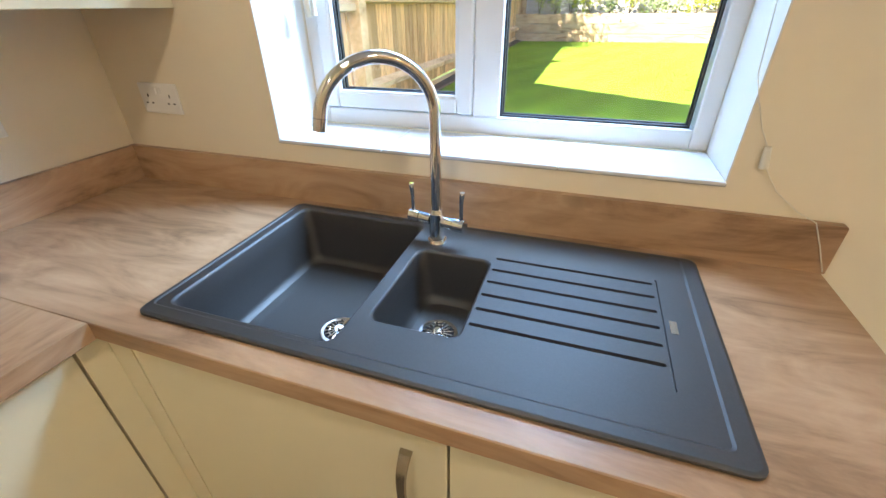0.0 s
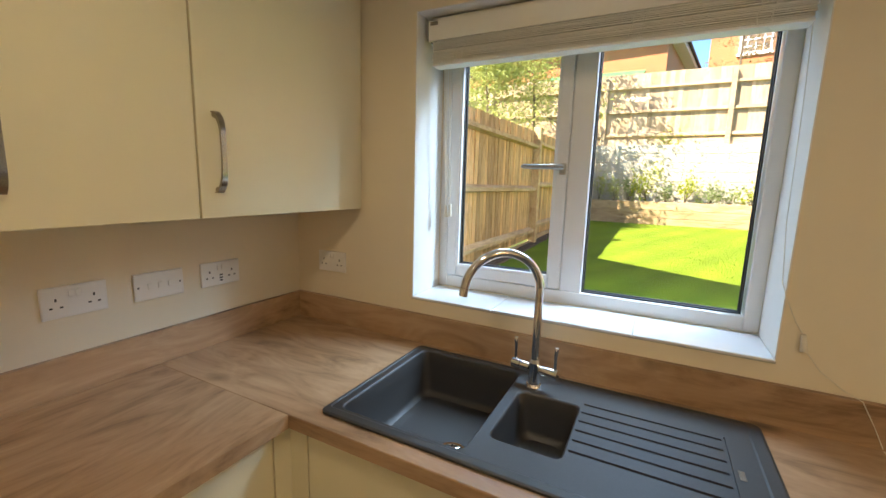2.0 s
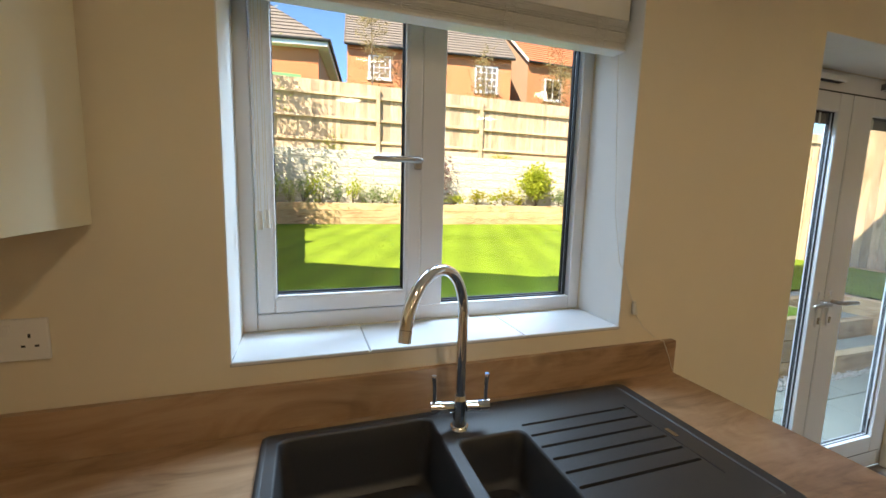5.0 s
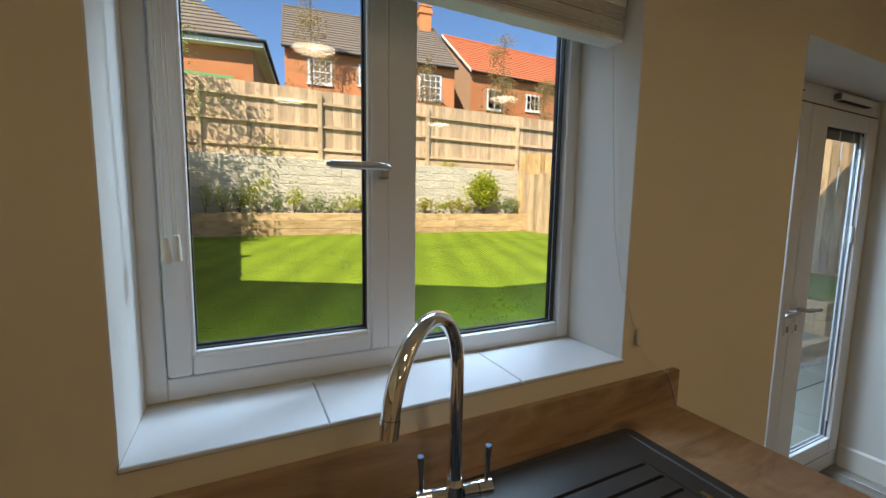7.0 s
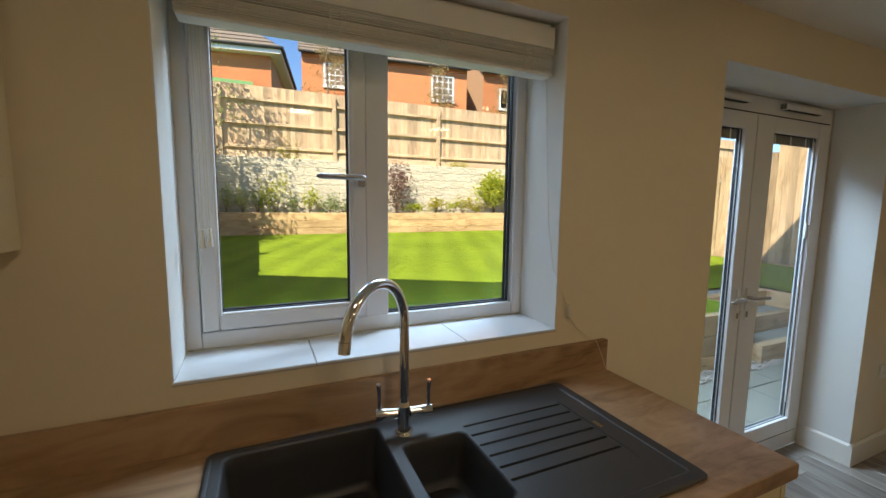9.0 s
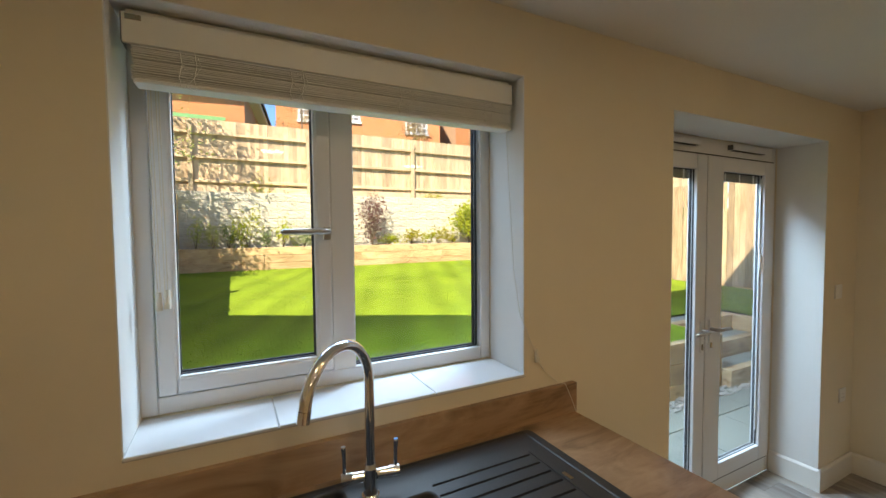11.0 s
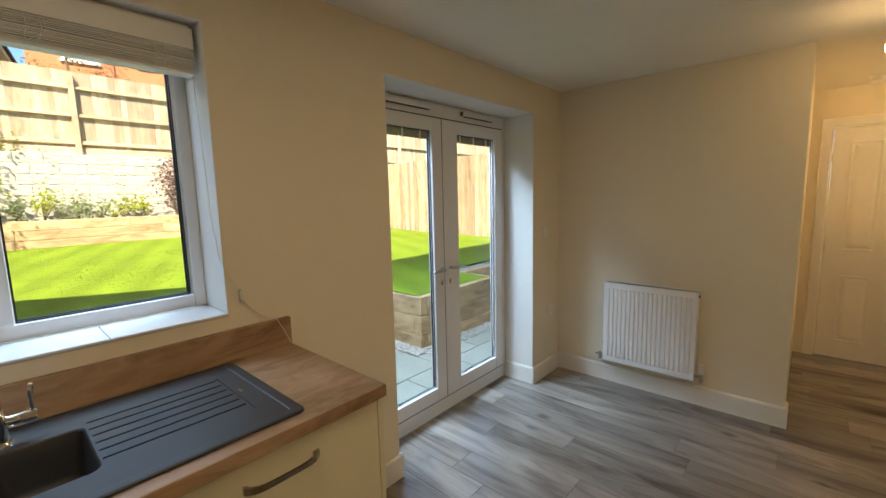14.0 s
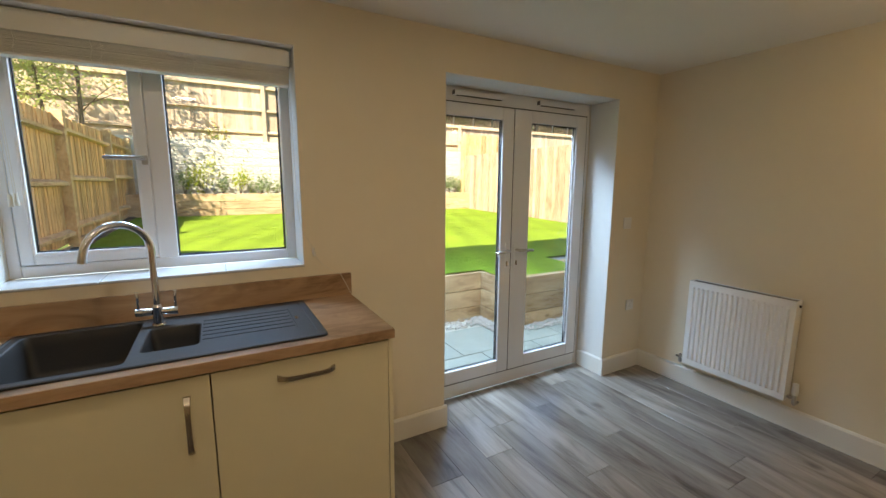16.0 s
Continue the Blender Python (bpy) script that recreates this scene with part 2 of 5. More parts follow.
SOIL_DRY = mat("dry_soil", (0.17, 0.13, 0.085), 0.95, (0.07, 0.05, 0.033), 25, bump=0.8, bump_scale=40, spec=0.1)
SOIL = mat("garden_soil", (0.07, 0.048, 0.032), 0.95, (0.03, 0.02, 0.013), 14, bump=0.8, bump_scale=30, spec=0.1)
def mow_stripes(m, width=0.55):
    """Light and dark mowing bands across the turf."""
    n, l = m.node_tree.nodes, m.node_tree.links
    p = n["Principled BSDF"]
    src = p.inputs["Base Color"].links[0].from_socket
    co, mp, wv, h, r = n.new("ShaderNodeTexCoord"), n.new("ShaderNodeMapping"), n.new("ShaderNodeTexWave"), n.new("ShaderNodeHueSaturation"), n.new("ShaderNodeMapRange")
    mp.inputs["Rotation"].default_value = (0, 0, radians(22))
    wv.inputs["Scale"].default_value, wv.inputs["Distortion"].default_value = 0.314 / width, 0.6
    r.inputs[3].default_value, r.inputs[4].default_value = 0.88, 1.12
    l.new(co.outputs["Object"], mp.inputs[0])
    l.new(mp.outputs[0], wv.inputs[0])
    l.new(wv.outputs["Fac"], r.inputs[0])
    l.new(r.outputs[0], h.inputs["Value"])
    l.new(src, h.inputs["Color"])
    l.new(h.outputs[0], p.inputs["Base Color"])
    return m


LAWN = mat("lawn_turf", (0.195, 0.27, 0.018), 0.85, (0.125, 0.19, 0.012), 1.3, (1.0, 0.6, 1.0), amount=0.7, bump=0.9, bump_scale=70, spec=0.15)
mow_stripes(LAWN)
EARTH = mat("field_ground", (0.10, 0.13, 0.035), 0.95, (0.06, 0.08, 0.025), 0.6, spec=0.1)
SLAB = mat("paving_slab", (0.32, 0.318, 0.262), 0.8, (0.235, 0.232, 0.19), 5, bump=0.15, bump_scale=40, rand=0.08, spec=0.2)
GRAVEL = mat("pale_gravel", (0.58, 0.52, 0.46), 0.8, (0.32, 0.28, 0.24), 45, spec=0.2)
BRICK = mat("red_brick", (0.60, 0.25, 0.115), 0.9, (0.47, 0.175, 0.075), 2.4, rand=0.14, bump=0.3, bump_scale=60, spec=0.15)
BRICK_JOINT = mat("brick_mortar", (0.46, 0.30, 0.20), 0.95, (0.36, 0.22, 0.14), 10, spec=0.1)
ROOF_GREY = mat("grey_roof_tile", (0.19, 0.16, 0.135), 0.85, (0.13, 0.105, 0.09), 2.5, rand=0.1, spec=0.2)
ROOF_RED = mat("terracotta_roof_tile", (0.52, 0.175, 0.085), 0.85, (0.42, 0.125, 0.06), 2.5, rand=0.1, spec=0.2)
GREEN = mat("green_felt_roof", (0.12, 0.27, 0.10), 0.85, (0.08, 0.2, 0.07), 6)
PANE = mat("far_window_pane", (0.22, 0.27, 0.32), 0.10, spec=0.8)
BARK = mat("bark", (0.20, 0.15, 0.10), 0.9, (0.10, 0.075, 0.05), 20, bump=0.5, bump_scale=60, spec=0.15)


def leaf_mat(name, base, dark):
    m = mat(name, base, 0.55, dark, 3.0, amount=0.7, spec=0.3)
    n, l = m.node_tree.nodes, m.node_tree.links
    p = n["Principled BSDF"]
    tl, mx = n.new("ShaderNodeBsdfTranslucent"), n.new("ShaderNodeMixShader")
    src = p.inputs["Base Color"].links[0].from_socket
    l.new(src, tl.inputs[0])
    mx.inputs[0].default_value = 0.58
    l.new(p.outputs[0], mx.inputs[1])
    l.new(tl.outputs[0], mx.inputs[2])
    l.new(mx.outputs[0], n["Material Output"].inputs[0])
    return m


BLADE = leaf_mat("grass_blade", (0.23, 0.31, 0.022), (0.15, 0.22, 0.013))
LEAF = leaf_mat("leaf_green", (0.56, 0.56, 0.20), (0.33, 0.39, 0.10))
LEAF_YEL = leaf_mat("leaf_lime", (0.52, 0.53, 0.05), (0.27, 0.34, 0.03))
LEAF_GOLD = leaf_mat("leaf_gold", (0.50, 0.42, 0.03), (0.26, 0.27, 0.02))
LEAF_PURP = leaf_mat("leaf_purple", (0.25, 0.12, 0.11), (0.12, 0.055, 0.055))
LEAF_SAGE = leaf_mat("leaf_sage", (0.34, 0.40, 0.17), (0.18, 0.24, 0.09))
LEAF_BIRCH = leaf_mat("leaf_birch", (0.48, 0.39, 0.18), (0.33, 0.25, 0.11))

# ---- building helpers ----
ORIGIN = {}


def thing(name, at, label, category, group="", kind=""):
    ob = new(name)
    ob.location = at
    ob.empty_display_size = 0.05
    ORIGIN[ob.name] = Vector(at)
    return tagged(ob, label, category, group, kind)


def part(name, bm, material, parent=None, label="", smooth=False, kind=""):
    """Links a bmesh, given in world metres, as one mesh object under a thing, a part or nothing."""
    org = ORIGIN[parent.name] if parent else Vector((0, 0, 0))
    if org.length:
        bmesh.ops.translate(bm, verts=bm.verts, vec=-org)
    me = bpy.data.meshes.new(name)
    bmesh.ops.recalc_face_normals(bm, faces=bm.faces)
    bm.to_mesh(me)
    bm.free()
    if smooth:
        me.shade_smooth()
        me.set_sharp_from_angle(angle=radians(40))
    me.materials.append(material)
    ob = new(name, me)
    ORIGIN[ob.name] = org
    if parent:
        ob.parent = parent
    return tagged(ob, label, kind=kind)


def structure(name, bm, material, label, category, smooth=False):
    return tagged(part(name, bm, material, None, "", smooth), label, category, kind="structure")


def block(bm, x0, x1, y0, y1, z0, z1, bevel=0.0, seg=1):
    """An upright box from its bounds, its edges eased by bevel."""
    m = Matrix.LocRotScale(((x0 + x1) / 2, (y0 + y1) / 2, (z0 + z1) / 2), None, (abs(x1 - x0), abs(y1 - y0), abs(z1 - z0)))
    vs = bmesh.ops.create_cube(bm, size=1, matrix=m)["verts"]
    if bevel:
        es = list({e for v in vs for e in v.link_edges})
        bmesh.ops.bevel(bm, geom=es, offset=bevel, segments=seg, affect="EDGES", profile=0.5)
    return bm


def boxes(*rows, bevel=0.0, seg=1):
    bm = bmesh.new()
    for r in rows:
        block(bm, *r, bevel=bevel, seg=seg)
    return bm


def rod(bm, a, b, r0, r1=None, seg=16, caps=True):
    a, b = Vector(a), Vector(b)
    d = b - a
    m = Matrix.Translation((a + b) / 2) @ d.to_track_quat("Z", "Y").to_matrix().to_4x4()
    bmesh.ops.create_cone(bm, cap_ends=caps, segments=seg, radius1=r0, radius2=r0 if r1 is None else r1, depth=d.length, matrix=m)
    return bm


def tube(bm, pts, radii, seg=14):
    """A round bar swept along points; radii one number or one for each point."""
    pts = [Vector(p) for p in pts]
    if not isinstance(radii, (list, tuple)):
        radii = [radii] * len(pts)
    radii = [float(r) for r in radii]
    prev, rings = None, []
    for i, p in enumerate(pts):
        d = (pts[min(i + 1, len(pts) - 1)] - pts[max(i - 1, 0)]).normalized()
        if prev is None:
            u = d.orthogonal().normalized()
        else:
            u = (prev - d * prev.dot(d)).normalized()
        prev = u
        w = d.cross(u)
        rings.append([bm.verts.new(p + radii[i] * (math.cos(2 * math.pi * k / seg) * u + math.sin(2 * math.pi * k / seg) * w)) for k in range(seg)])
    for a, b in zip(rings, rings[1:]):
        for k in range(seg):
            bm.faces.new((a[k], a[(k + 1) % seg], b[(k + 1) % seg], b[k]))
    bm.faces.new(rings[0])
    bm.faces.new(list(reversed(rings[-1])))
    return bm


def extrude_poly(bm, poly, axis, a, b):
    """A prism: poly in the two other axes, drawn from a to b along axis."""
    def at(p, w):
        q = list(p)
        q.insert(axis, w)
        return bm.verts.new(q)
    lo, hi = [at(p, a) for p in poly], [at(p, b) for p in poly]
    bm.faces.new(lo)
    bm.faces.new(list(reversed(hi)))
    n = len(poly)
    for i in range(n):
        bm.faces.new((lo[i], hi[i], hi[(i + 1) % n], lo[(i + 1) % n]))
    return bm


def round_rect(x0, x1, y0, y1, r, n=5):
    out = []
    for cx, cy, a0 in ((x1 - r, y1 - r, 0), (x0 + r, y1 - r, 90), (x0 + r, y0 + r, 180), (x1 - r, y0 + r, 270)):
        for k in range(n + 1):
            a = radians(a0 + 90 * k / n)
            out.append((cx + r * math.cos(a), cy + r * math.sin(a)))
    return out


def loop(bm, pts, z):
    vs = [bm.verts.new((x, y, z)) for x, y in pts]
    es = [bm.edges.new((vs[i], vs[(i + 1) % len(vs)])) for i in range(len(vs))]
    return vs, es


def bridge(bm, a, b):
    for i in range(len(a)):
        j = (i + 1) % len(a)
        bm.faces.new((a[i], a[j], b[j], b[i]))


def arc(center, r, a0, a1, n, ax, ay):
    c, ax, ay = Vector(center), Vector(ax), Vector(ay)
    return [c + r * (math.cos(radians(a0 + (a1 - a0) * k / n)) * ax + math.sin(radians(a0 + (a1 - a0) * k / n)) * ay) for k in range(n + 1)]


# ---- the room's shell ----
CEIL_Z = 2.315
WX0, WX1, WZ0, WZ1 = 0.592, 1.703, 1.097, 2.106
DX0, DX1, DZ1 = 2.493, 3.922, 2.095
EAST, T = 4.36, 0.31
structure("wall_north", boxes((0, WX0, 0, T, 0, CEIL_Z), (WX0, WX1, 0, T, 0, WZ0 - 0.012), (WX0, WX1, 0, T, WZ1, CEIL_Z),
          (WX1, DX0, 0, T, 0, CEIL_Z), (DX0, DX1, 0, T, DZ1, CEIL_Z), (DX1, EAST + 0.1, 0, T, 0, CEIL_Z)), WALL,
          "cream painted kitchen wall pierced by window and doors", "wall")
structure("wall_west", boxes((-0.15, 0, -3.6, T, 0, CEIL_Z)), WALL, "cream painted wall behind the worktop", "wall")
structure("wall_south", boxes((-0.15, 6.15, -3.75, -3.6, 0, CEIL_Z)), WALL, "plain cream painted wall", "wall")
structure("wall_east", boxes((EAST, EAST + 0.1, -1.53, 0, 0, CEIL_Z), (EAST, EAST + 0.1, -3.6, -2.75, 0, CEIL_Z)), WALL,
          "cream painted wall carrying the radiator", "wall")
structure("wall_hall_north", boxes((EAST + 0.1, 6.0, -1.53, -1.43, 0, CEIL_Z)), WALL, "cream painted hallway side wall", "wall")
structure("wall_hall_south", boxes((EAST + 0.1, 6.0, -2.85, -2.75, 0, CEIL_Z)), WALL, "cream painted hallway side wall", "wall")
HD0, HD1, HDZ = -2.42, -1.65, 2.02
structure("wall_hall_end", boxes((6.0, 6.15, -1.65, -1.43, 0, CEIL_Z), (6.0, 6.15, -2.85, HD0, 0, CEIL_Z), (6.0, 6.15, HD0, HD1, HDZ, CEIL_Z)), WALL,
          "cream painted wall around the hallway door", "wall")
structure("ceiling", boxes((-0.15, 6.15, -3.75, T, CEIL_Z, CEIL_Z + 0.2)), CEIL, "white painted plaster ceiling", "ceiling")
floor = structure("floor", boxes((0, 6.15, -3.6, 0.26, -0.06, -0.004)), FLOOR_GAP, "grey-brown oak plank floor", "floor")
SK = [("x", 1.94, DX0, -0.016, 0.0), ("y", 0.0, 0.25, DX0, DX0 + 0.016), ("y", 0.0, 0.25, DX1 - 0.016, DX1),
      ("x", DX1, EAST, -0.016, 0.0), ("y", -1.53, -0.016, EAST - 0.016, EAST), ("x", EAST - 0.016, EAST + 0.1, -1.546, -1.53)]
SZ = 0.135
for kind, a, b, c, d in SK:
    bm = bmesh.new()
    if kind == "x":
        extrude_poly(bm, [(d, 0), (d, SZ), (c + 0.008, SZ), (c, SZ - 0.012), (c, 0)], 0, a - (0.016 if a == DX1 else 0), b + (0.016 if b == DX0 else 0))
    elif c < DX0 + 0.1:
        extrude_poly(bm, [(c, 0), (c, SZ), (d - 0.008, SZ), (d, SZ - 0.012), (d, 0)], 1, a, b)
    else:
        extrude_poly(bm, [(d, 0), (d, SZ), (c + 0.008, SZ), (c, SZ - 0.012), (c, 0)], 1, a, b)
    structure("baseboard", bm, GLOSS, "white painted wooden skirting board", "skirting board")
# window board and reveal linings
sill = tagged(part("window_sill", boxes((WX0, WX1, -0.002, 0.2, WZ0 - 0.012, WZ0 - 0.006)), GROUT), "white tiled window sill", "window sill", kind="structure")
for a, b in ((WX0 + 0.002, 0.913), (0.9155, 1.360), (1.3625, WX1 - 0.002)):
    part("tile", boxes((a, b, -0.006, 0.2, WZ0 - 0.0095, WZ0), bevel=0.002), TILE, sill)
structure("trim_window_reveal", boxes((WX0, WX0 + 0.003, 0.0005, 0.2, WZ0, WZ1), (WX1 - 0.003, WX1, 0.0005, 0.2, WZ0, WZ1),
          (WX0 + 0.003, WX1 - 0.003, 0.0005, 0.2, WZ1 - 0.003, WZ1)), REVEAL, "plaster window reveal, cream paint whitened for daylight", "reveal")
structure("trim_door_reveal", boxes((DX0, DX0 + 0.003, 0.0005, 0.25, SZ, DZ1), (DX1 - 0.003, DX1, 0.0005, 0.25, SZ, DZ1),
          (DX0 + 0.003, DX1 - 0.003, 0.0005, 0.25, DZ1 - 0.003, DZ1)), REVEAL, "plaster door reveal, cream paint whitened for daylight", "reveal")


# ---- window ----
def ring(x0, x1, z0, z1, w, y0, y1, bevel=0.004, wt=None):
    """Four mitred-looking frame bars as one mesh."""
    wt = w if wt is None else wt
    return boxes((x0, x0 + w, y0, y1, z0, z1), (x1 - w, x1, y0, y1, z0, z1), (x0 + w, x1 - w, y0 + 0.001, y1 - 0.001, z0, z0 + w),
                 (x0 + w, x1 - w, y0 + 0.001, y1 - 0.001, z1 - wt, z1), bevel=bevel, seg=2)


def glazed(parent, x0, x1, z0, z1, yg, y_in, y_out):
    """Sealed unit: pane, black gaskets inside and outside."""
    p = part("pane", boxes((x0 - 0.004, x1 + 0.004, yg - 0.003, yg + 0.003, z0 - 0.004, z1 + 0.004)), GLASS, parent, "clear glass pane")
    p.visible_shadow = False
    g = 0.0055
    part("gasket", ring(x0 - 0.001, x1 + 0.001, z0 - 0.001, z1 + 0.001, 0.004, y_in, yg - 0.004, 0.0), GASKET, parent, "black rubber gasket")
    part("spacer_bar", ring(x0 - 0.001, x1 + 0.001, z0 - 0.001, z1 + 0.001, g, yg + 0.004, yg + 0.016, 0.0), GASKET, parent, "dark spacer bar")
    return p


win = thing("window_1", ((WX0 + WX1) / 2, 0.24, WZ0), "white plastic casement window with two panes, shut", "window", kind="structure")
FY0, FY1 = 0.2, 0.275
part("window_frame", boxes((WX0, WX0 + 0.038, FY0 + 0.012, FY1, WZ0, WZ1), (WX1 - 0.042, WX1, FY0 + 0.012, FY1, WZ0, WZ1),
     (WX0 + 0.038, WX1 - 0.042, FY0 + 0.013, FY1 - 0.001, WZ0, WZ0 + 0.048), (WX0 + 0.038, WX1 - 0.042, FY0 + 0.013, FY1 - 0.001, WZ1 - 0.048, WZ1),
     (1.100, 1.174, FY0 + 0.008, FY1 - 0.002, WZ0 + 0.048, WZ1 - 0.048), bevel=0.004, seg=2), UPVC, win)
sash = part("sash", ring(0.634, 1.099, WZ0 + 0.052, WZ1 - 0.052, 0.044, FY0, FY1 - 0.012, 0.006), UPVC, win, "white opening casement")
part("glazing_bead", ring(0.634 + 0.036, 1.099 - 0.036, WZ0 + 0.088, WZ1 - 0.088, 0.014, FY0 + 0.004, FY0 + 0.022, 0.004), UPVC, sash)
glazed(sash, 0.680, 1.052, WZ0 + 0.1, WZ1 - 0.1, 0.24, 0.222, FY1)
glazed(win, 1.176, 1.653, WZ0 + 0.05, WZ1 - 0.05, 0.245, 0.228, FY1)
bm = boxes((1.073, 1.095, FY0 - 0.016, FY0 - 0.0005, 1.566, 1.606), bevel=0.004, seg=2)
wh = part("handle", bm, SATIN, win, "brushed metal window handle")
bm = tube(bmesh.new(), [(1.084, FY0 - 0.012, 1.590), (1.084, FY0 - 0.036, 1.591), (1.07, FY0 - 0.044, 1.592), (1.03, FY0 - 0.046, 1.592), (0.955, FY0 - 0.046, 1.592), (0.945, FY0 - 0.045, 1.592)], [0.009, 0.009, 0.0095, 0.009, 0.0085, 0.004], 12)
part("lever", bm, SATIN, wh, smooth=True)

# venetian blind, drawn up
bl = thing("venetian_blind", (1.15, 0.08, 1.94), "white venetian blind drawn up at the window head", "blind")
part("valance", boxes((0.615, 1.687, 0.045, 0.056, 2.019, 2.086), bevel=0.002, seg=2), BLIND, bl, "flat white headrail cover")
part("end_cap", boxes((0.613, 0.6145, 0.046, 0.10, 2.021, 2.086)), GRILLE, bl, "thin grey end cap")
part("end_cap", boxes((1.6875, 1.6895, 0.046, 0.10, 2.021, 2.086)), GRILLE, bl, "thin grey end cap")
part("headrail", boxes((0.62, 1.682, 0.060, 0.112, 2.050, 2.100), bevel=0.002), BLIND, bl)
part("label_tag", boxes((0.622, 0.652, 0.0435, 0.0455, 2.070, 2.082)), STEEL, bl, "small grey label")
random.seed(4)
for k in range(19):
    z = 1.9455 + k * 0.0037 + random.uniform(-0.0004, 0.0004)
    dx, dy = random.uniform(-0.004, 0.004), random.uniform(-0.005, 0.005)
    sag = random.uniform(-0.0012, 0.0012)
    bm = bmesh.new()
    y0, y1 = 0.049 + dy, 0.099 + dy
    extrude_poly(bm, [(y0, z + sag), ((y0 + y1) / 2, z + 0.0014), (y1, z), (y1, z + 0.0022), ((y0 + y1) / 2, z + 0.0036), (y0, z + sag + 0.0022)], 0, 0.632 + dx, 1.684 + dx)
    part("slat", bm, BLIND, bl)
part("bottom_rail", boxes((0.632, 1.684, 0.047, 0.101, 1.934, 1.9440), bevel=0.003, seg=2), BLIND, bl, "thin white bottom rail")
for x in (0.74, 0.985, 1.29, 1.585):
    bm = bmesh.new()
    for q in (-0.016, 0.014):
        tube(bm, [(x + q, 0.0425, 2.018), (x + q + 0.004, 0.0405, 1.985), (x + q - 0.003, 0.0405, 1.955), (x + q + 0.002, 0.043, 1.933)], 0.0011, 6)
    tube(bm, [(x - 0.010, 0.0435, 1.950), (x + 0.010, 0.039, 1.963), (x - 0.014, 0.038, 1.980), (x + 0.012, 0.039, 1.996), (x - 0.006, 0.042, 2.012)], 0.0009, 6)
    tube(bm, [(x + 0.020, 0.0435, 2.008), (x + 0.028, 0.039, 1.985), (x + 0.012, 0.038, 1.958), (x - 0.004, 0.041, 1.936), (x + 0.014, 0.042, 1.926)], 0.0009, 6)
    part("ladder_cord", bm, BLIND, bl)
for x, zb in ((0.648, 1.425), (0.654, 1.442), (0.664, 1.418), (0.670, 1.435)):
    bm = tube(bmesh.new(), [(x, 0.115, 2.05), (x + 0.001, 0.130, 1.7), (x, 0.150, zb)], 0.0011, 6)
    part("pull_cord", bm, CORD, bl)
for x, zb in ((0.650, 1.400), (0.668, 1.404)):
    bm = rod(bmesh.new(), (x, 0.150, zb - 0.008), (x, 0.150, zb + 0.040), 0.0085, 0.006, 12)
    part("cord_tassel", bm, CORD, bl, "cream plastic cord tassel", True)
sc = thing("blind_cord", (1.75, 0, 0.93), "thin white blind cord hanging down the wall", "cord")
bm = tube(bmesh.new(), [(1.684, 0.085, 2.03), (1.690, 0.07, 1.75), (1.688, 0.04, 1.45), (1.693, 0.012, 1.30), (1.703, -0.004, 1.262), (1.728, -0.004, 1.205), (1.748, -0.006, 1.172)], 0.0012, 6)
part("cord", bm, CORD, sc)
part("acorn", rod(bmesh.new(), (1.746, -0.009, 1.176), (1.752, -0.009, 1.134), 0.006, 0.009, 12), CORD, sc, "white plastic cord end", True)
part("loose_end", tube(bmesh.new(), [(1.752, -0.008, 1.140), (1.79, -0.008, 1.088), (1.84, -0.010, 1.050), (1.872, -0.020, 1.0365), (1.900, -0.0205, 0.98), (1.922, -0.021, 0.930)], 0.0012, 6), CORD, sc)

# ---- french doors ----
DFY0, DFY1 = 0.25, 0.308
fd = thing("door_1", ((DX0 + DX1) / 2, 0.235, 0), "white plastic glazed french doors, shut", "french doors", kind="structure")
part("door_frame", boxes((DX0, 2.545, DFY0 + 0.01, DFY1, 0, DZ1), (3.886, DX1, DFY0 + 0.01, DFY1, 0, DZ1), (2.545, 3.886, DFY0 + 0.011, DFY1 - 0.001, 2.006, DZ1),
     (2.545, 3.886, DFY0 + 0.011, DFY1 - 0.001, 0, 0.100), bevel=0.004, seg=2), UPVC, fd)
# black strips around the leaves stand in for shade in the gaps
part("shadow_gap_strip", boxes((2.545, 3.886, DFY0 + 0.005, DFY0 + 0.04, 0.100, 0.106), (2.545, 3.886, DFY0 + 0.005, DFY0 + 0.04, 2.000, 2.006),
     (3.880, 3.886, DFY0 + 0.005, DFY0 + 0.04, 0.106, 2.000), (2.545, 2.551, DFY0 + 0.005, DFY0 + 0.04, 0.106, 2.000), (3.178, 3.185, DFY0 + 0.005, DFY0 + 0.04, 0.106, 2.000)), GASKET, fd, "black strip painted in for the shadow gap")
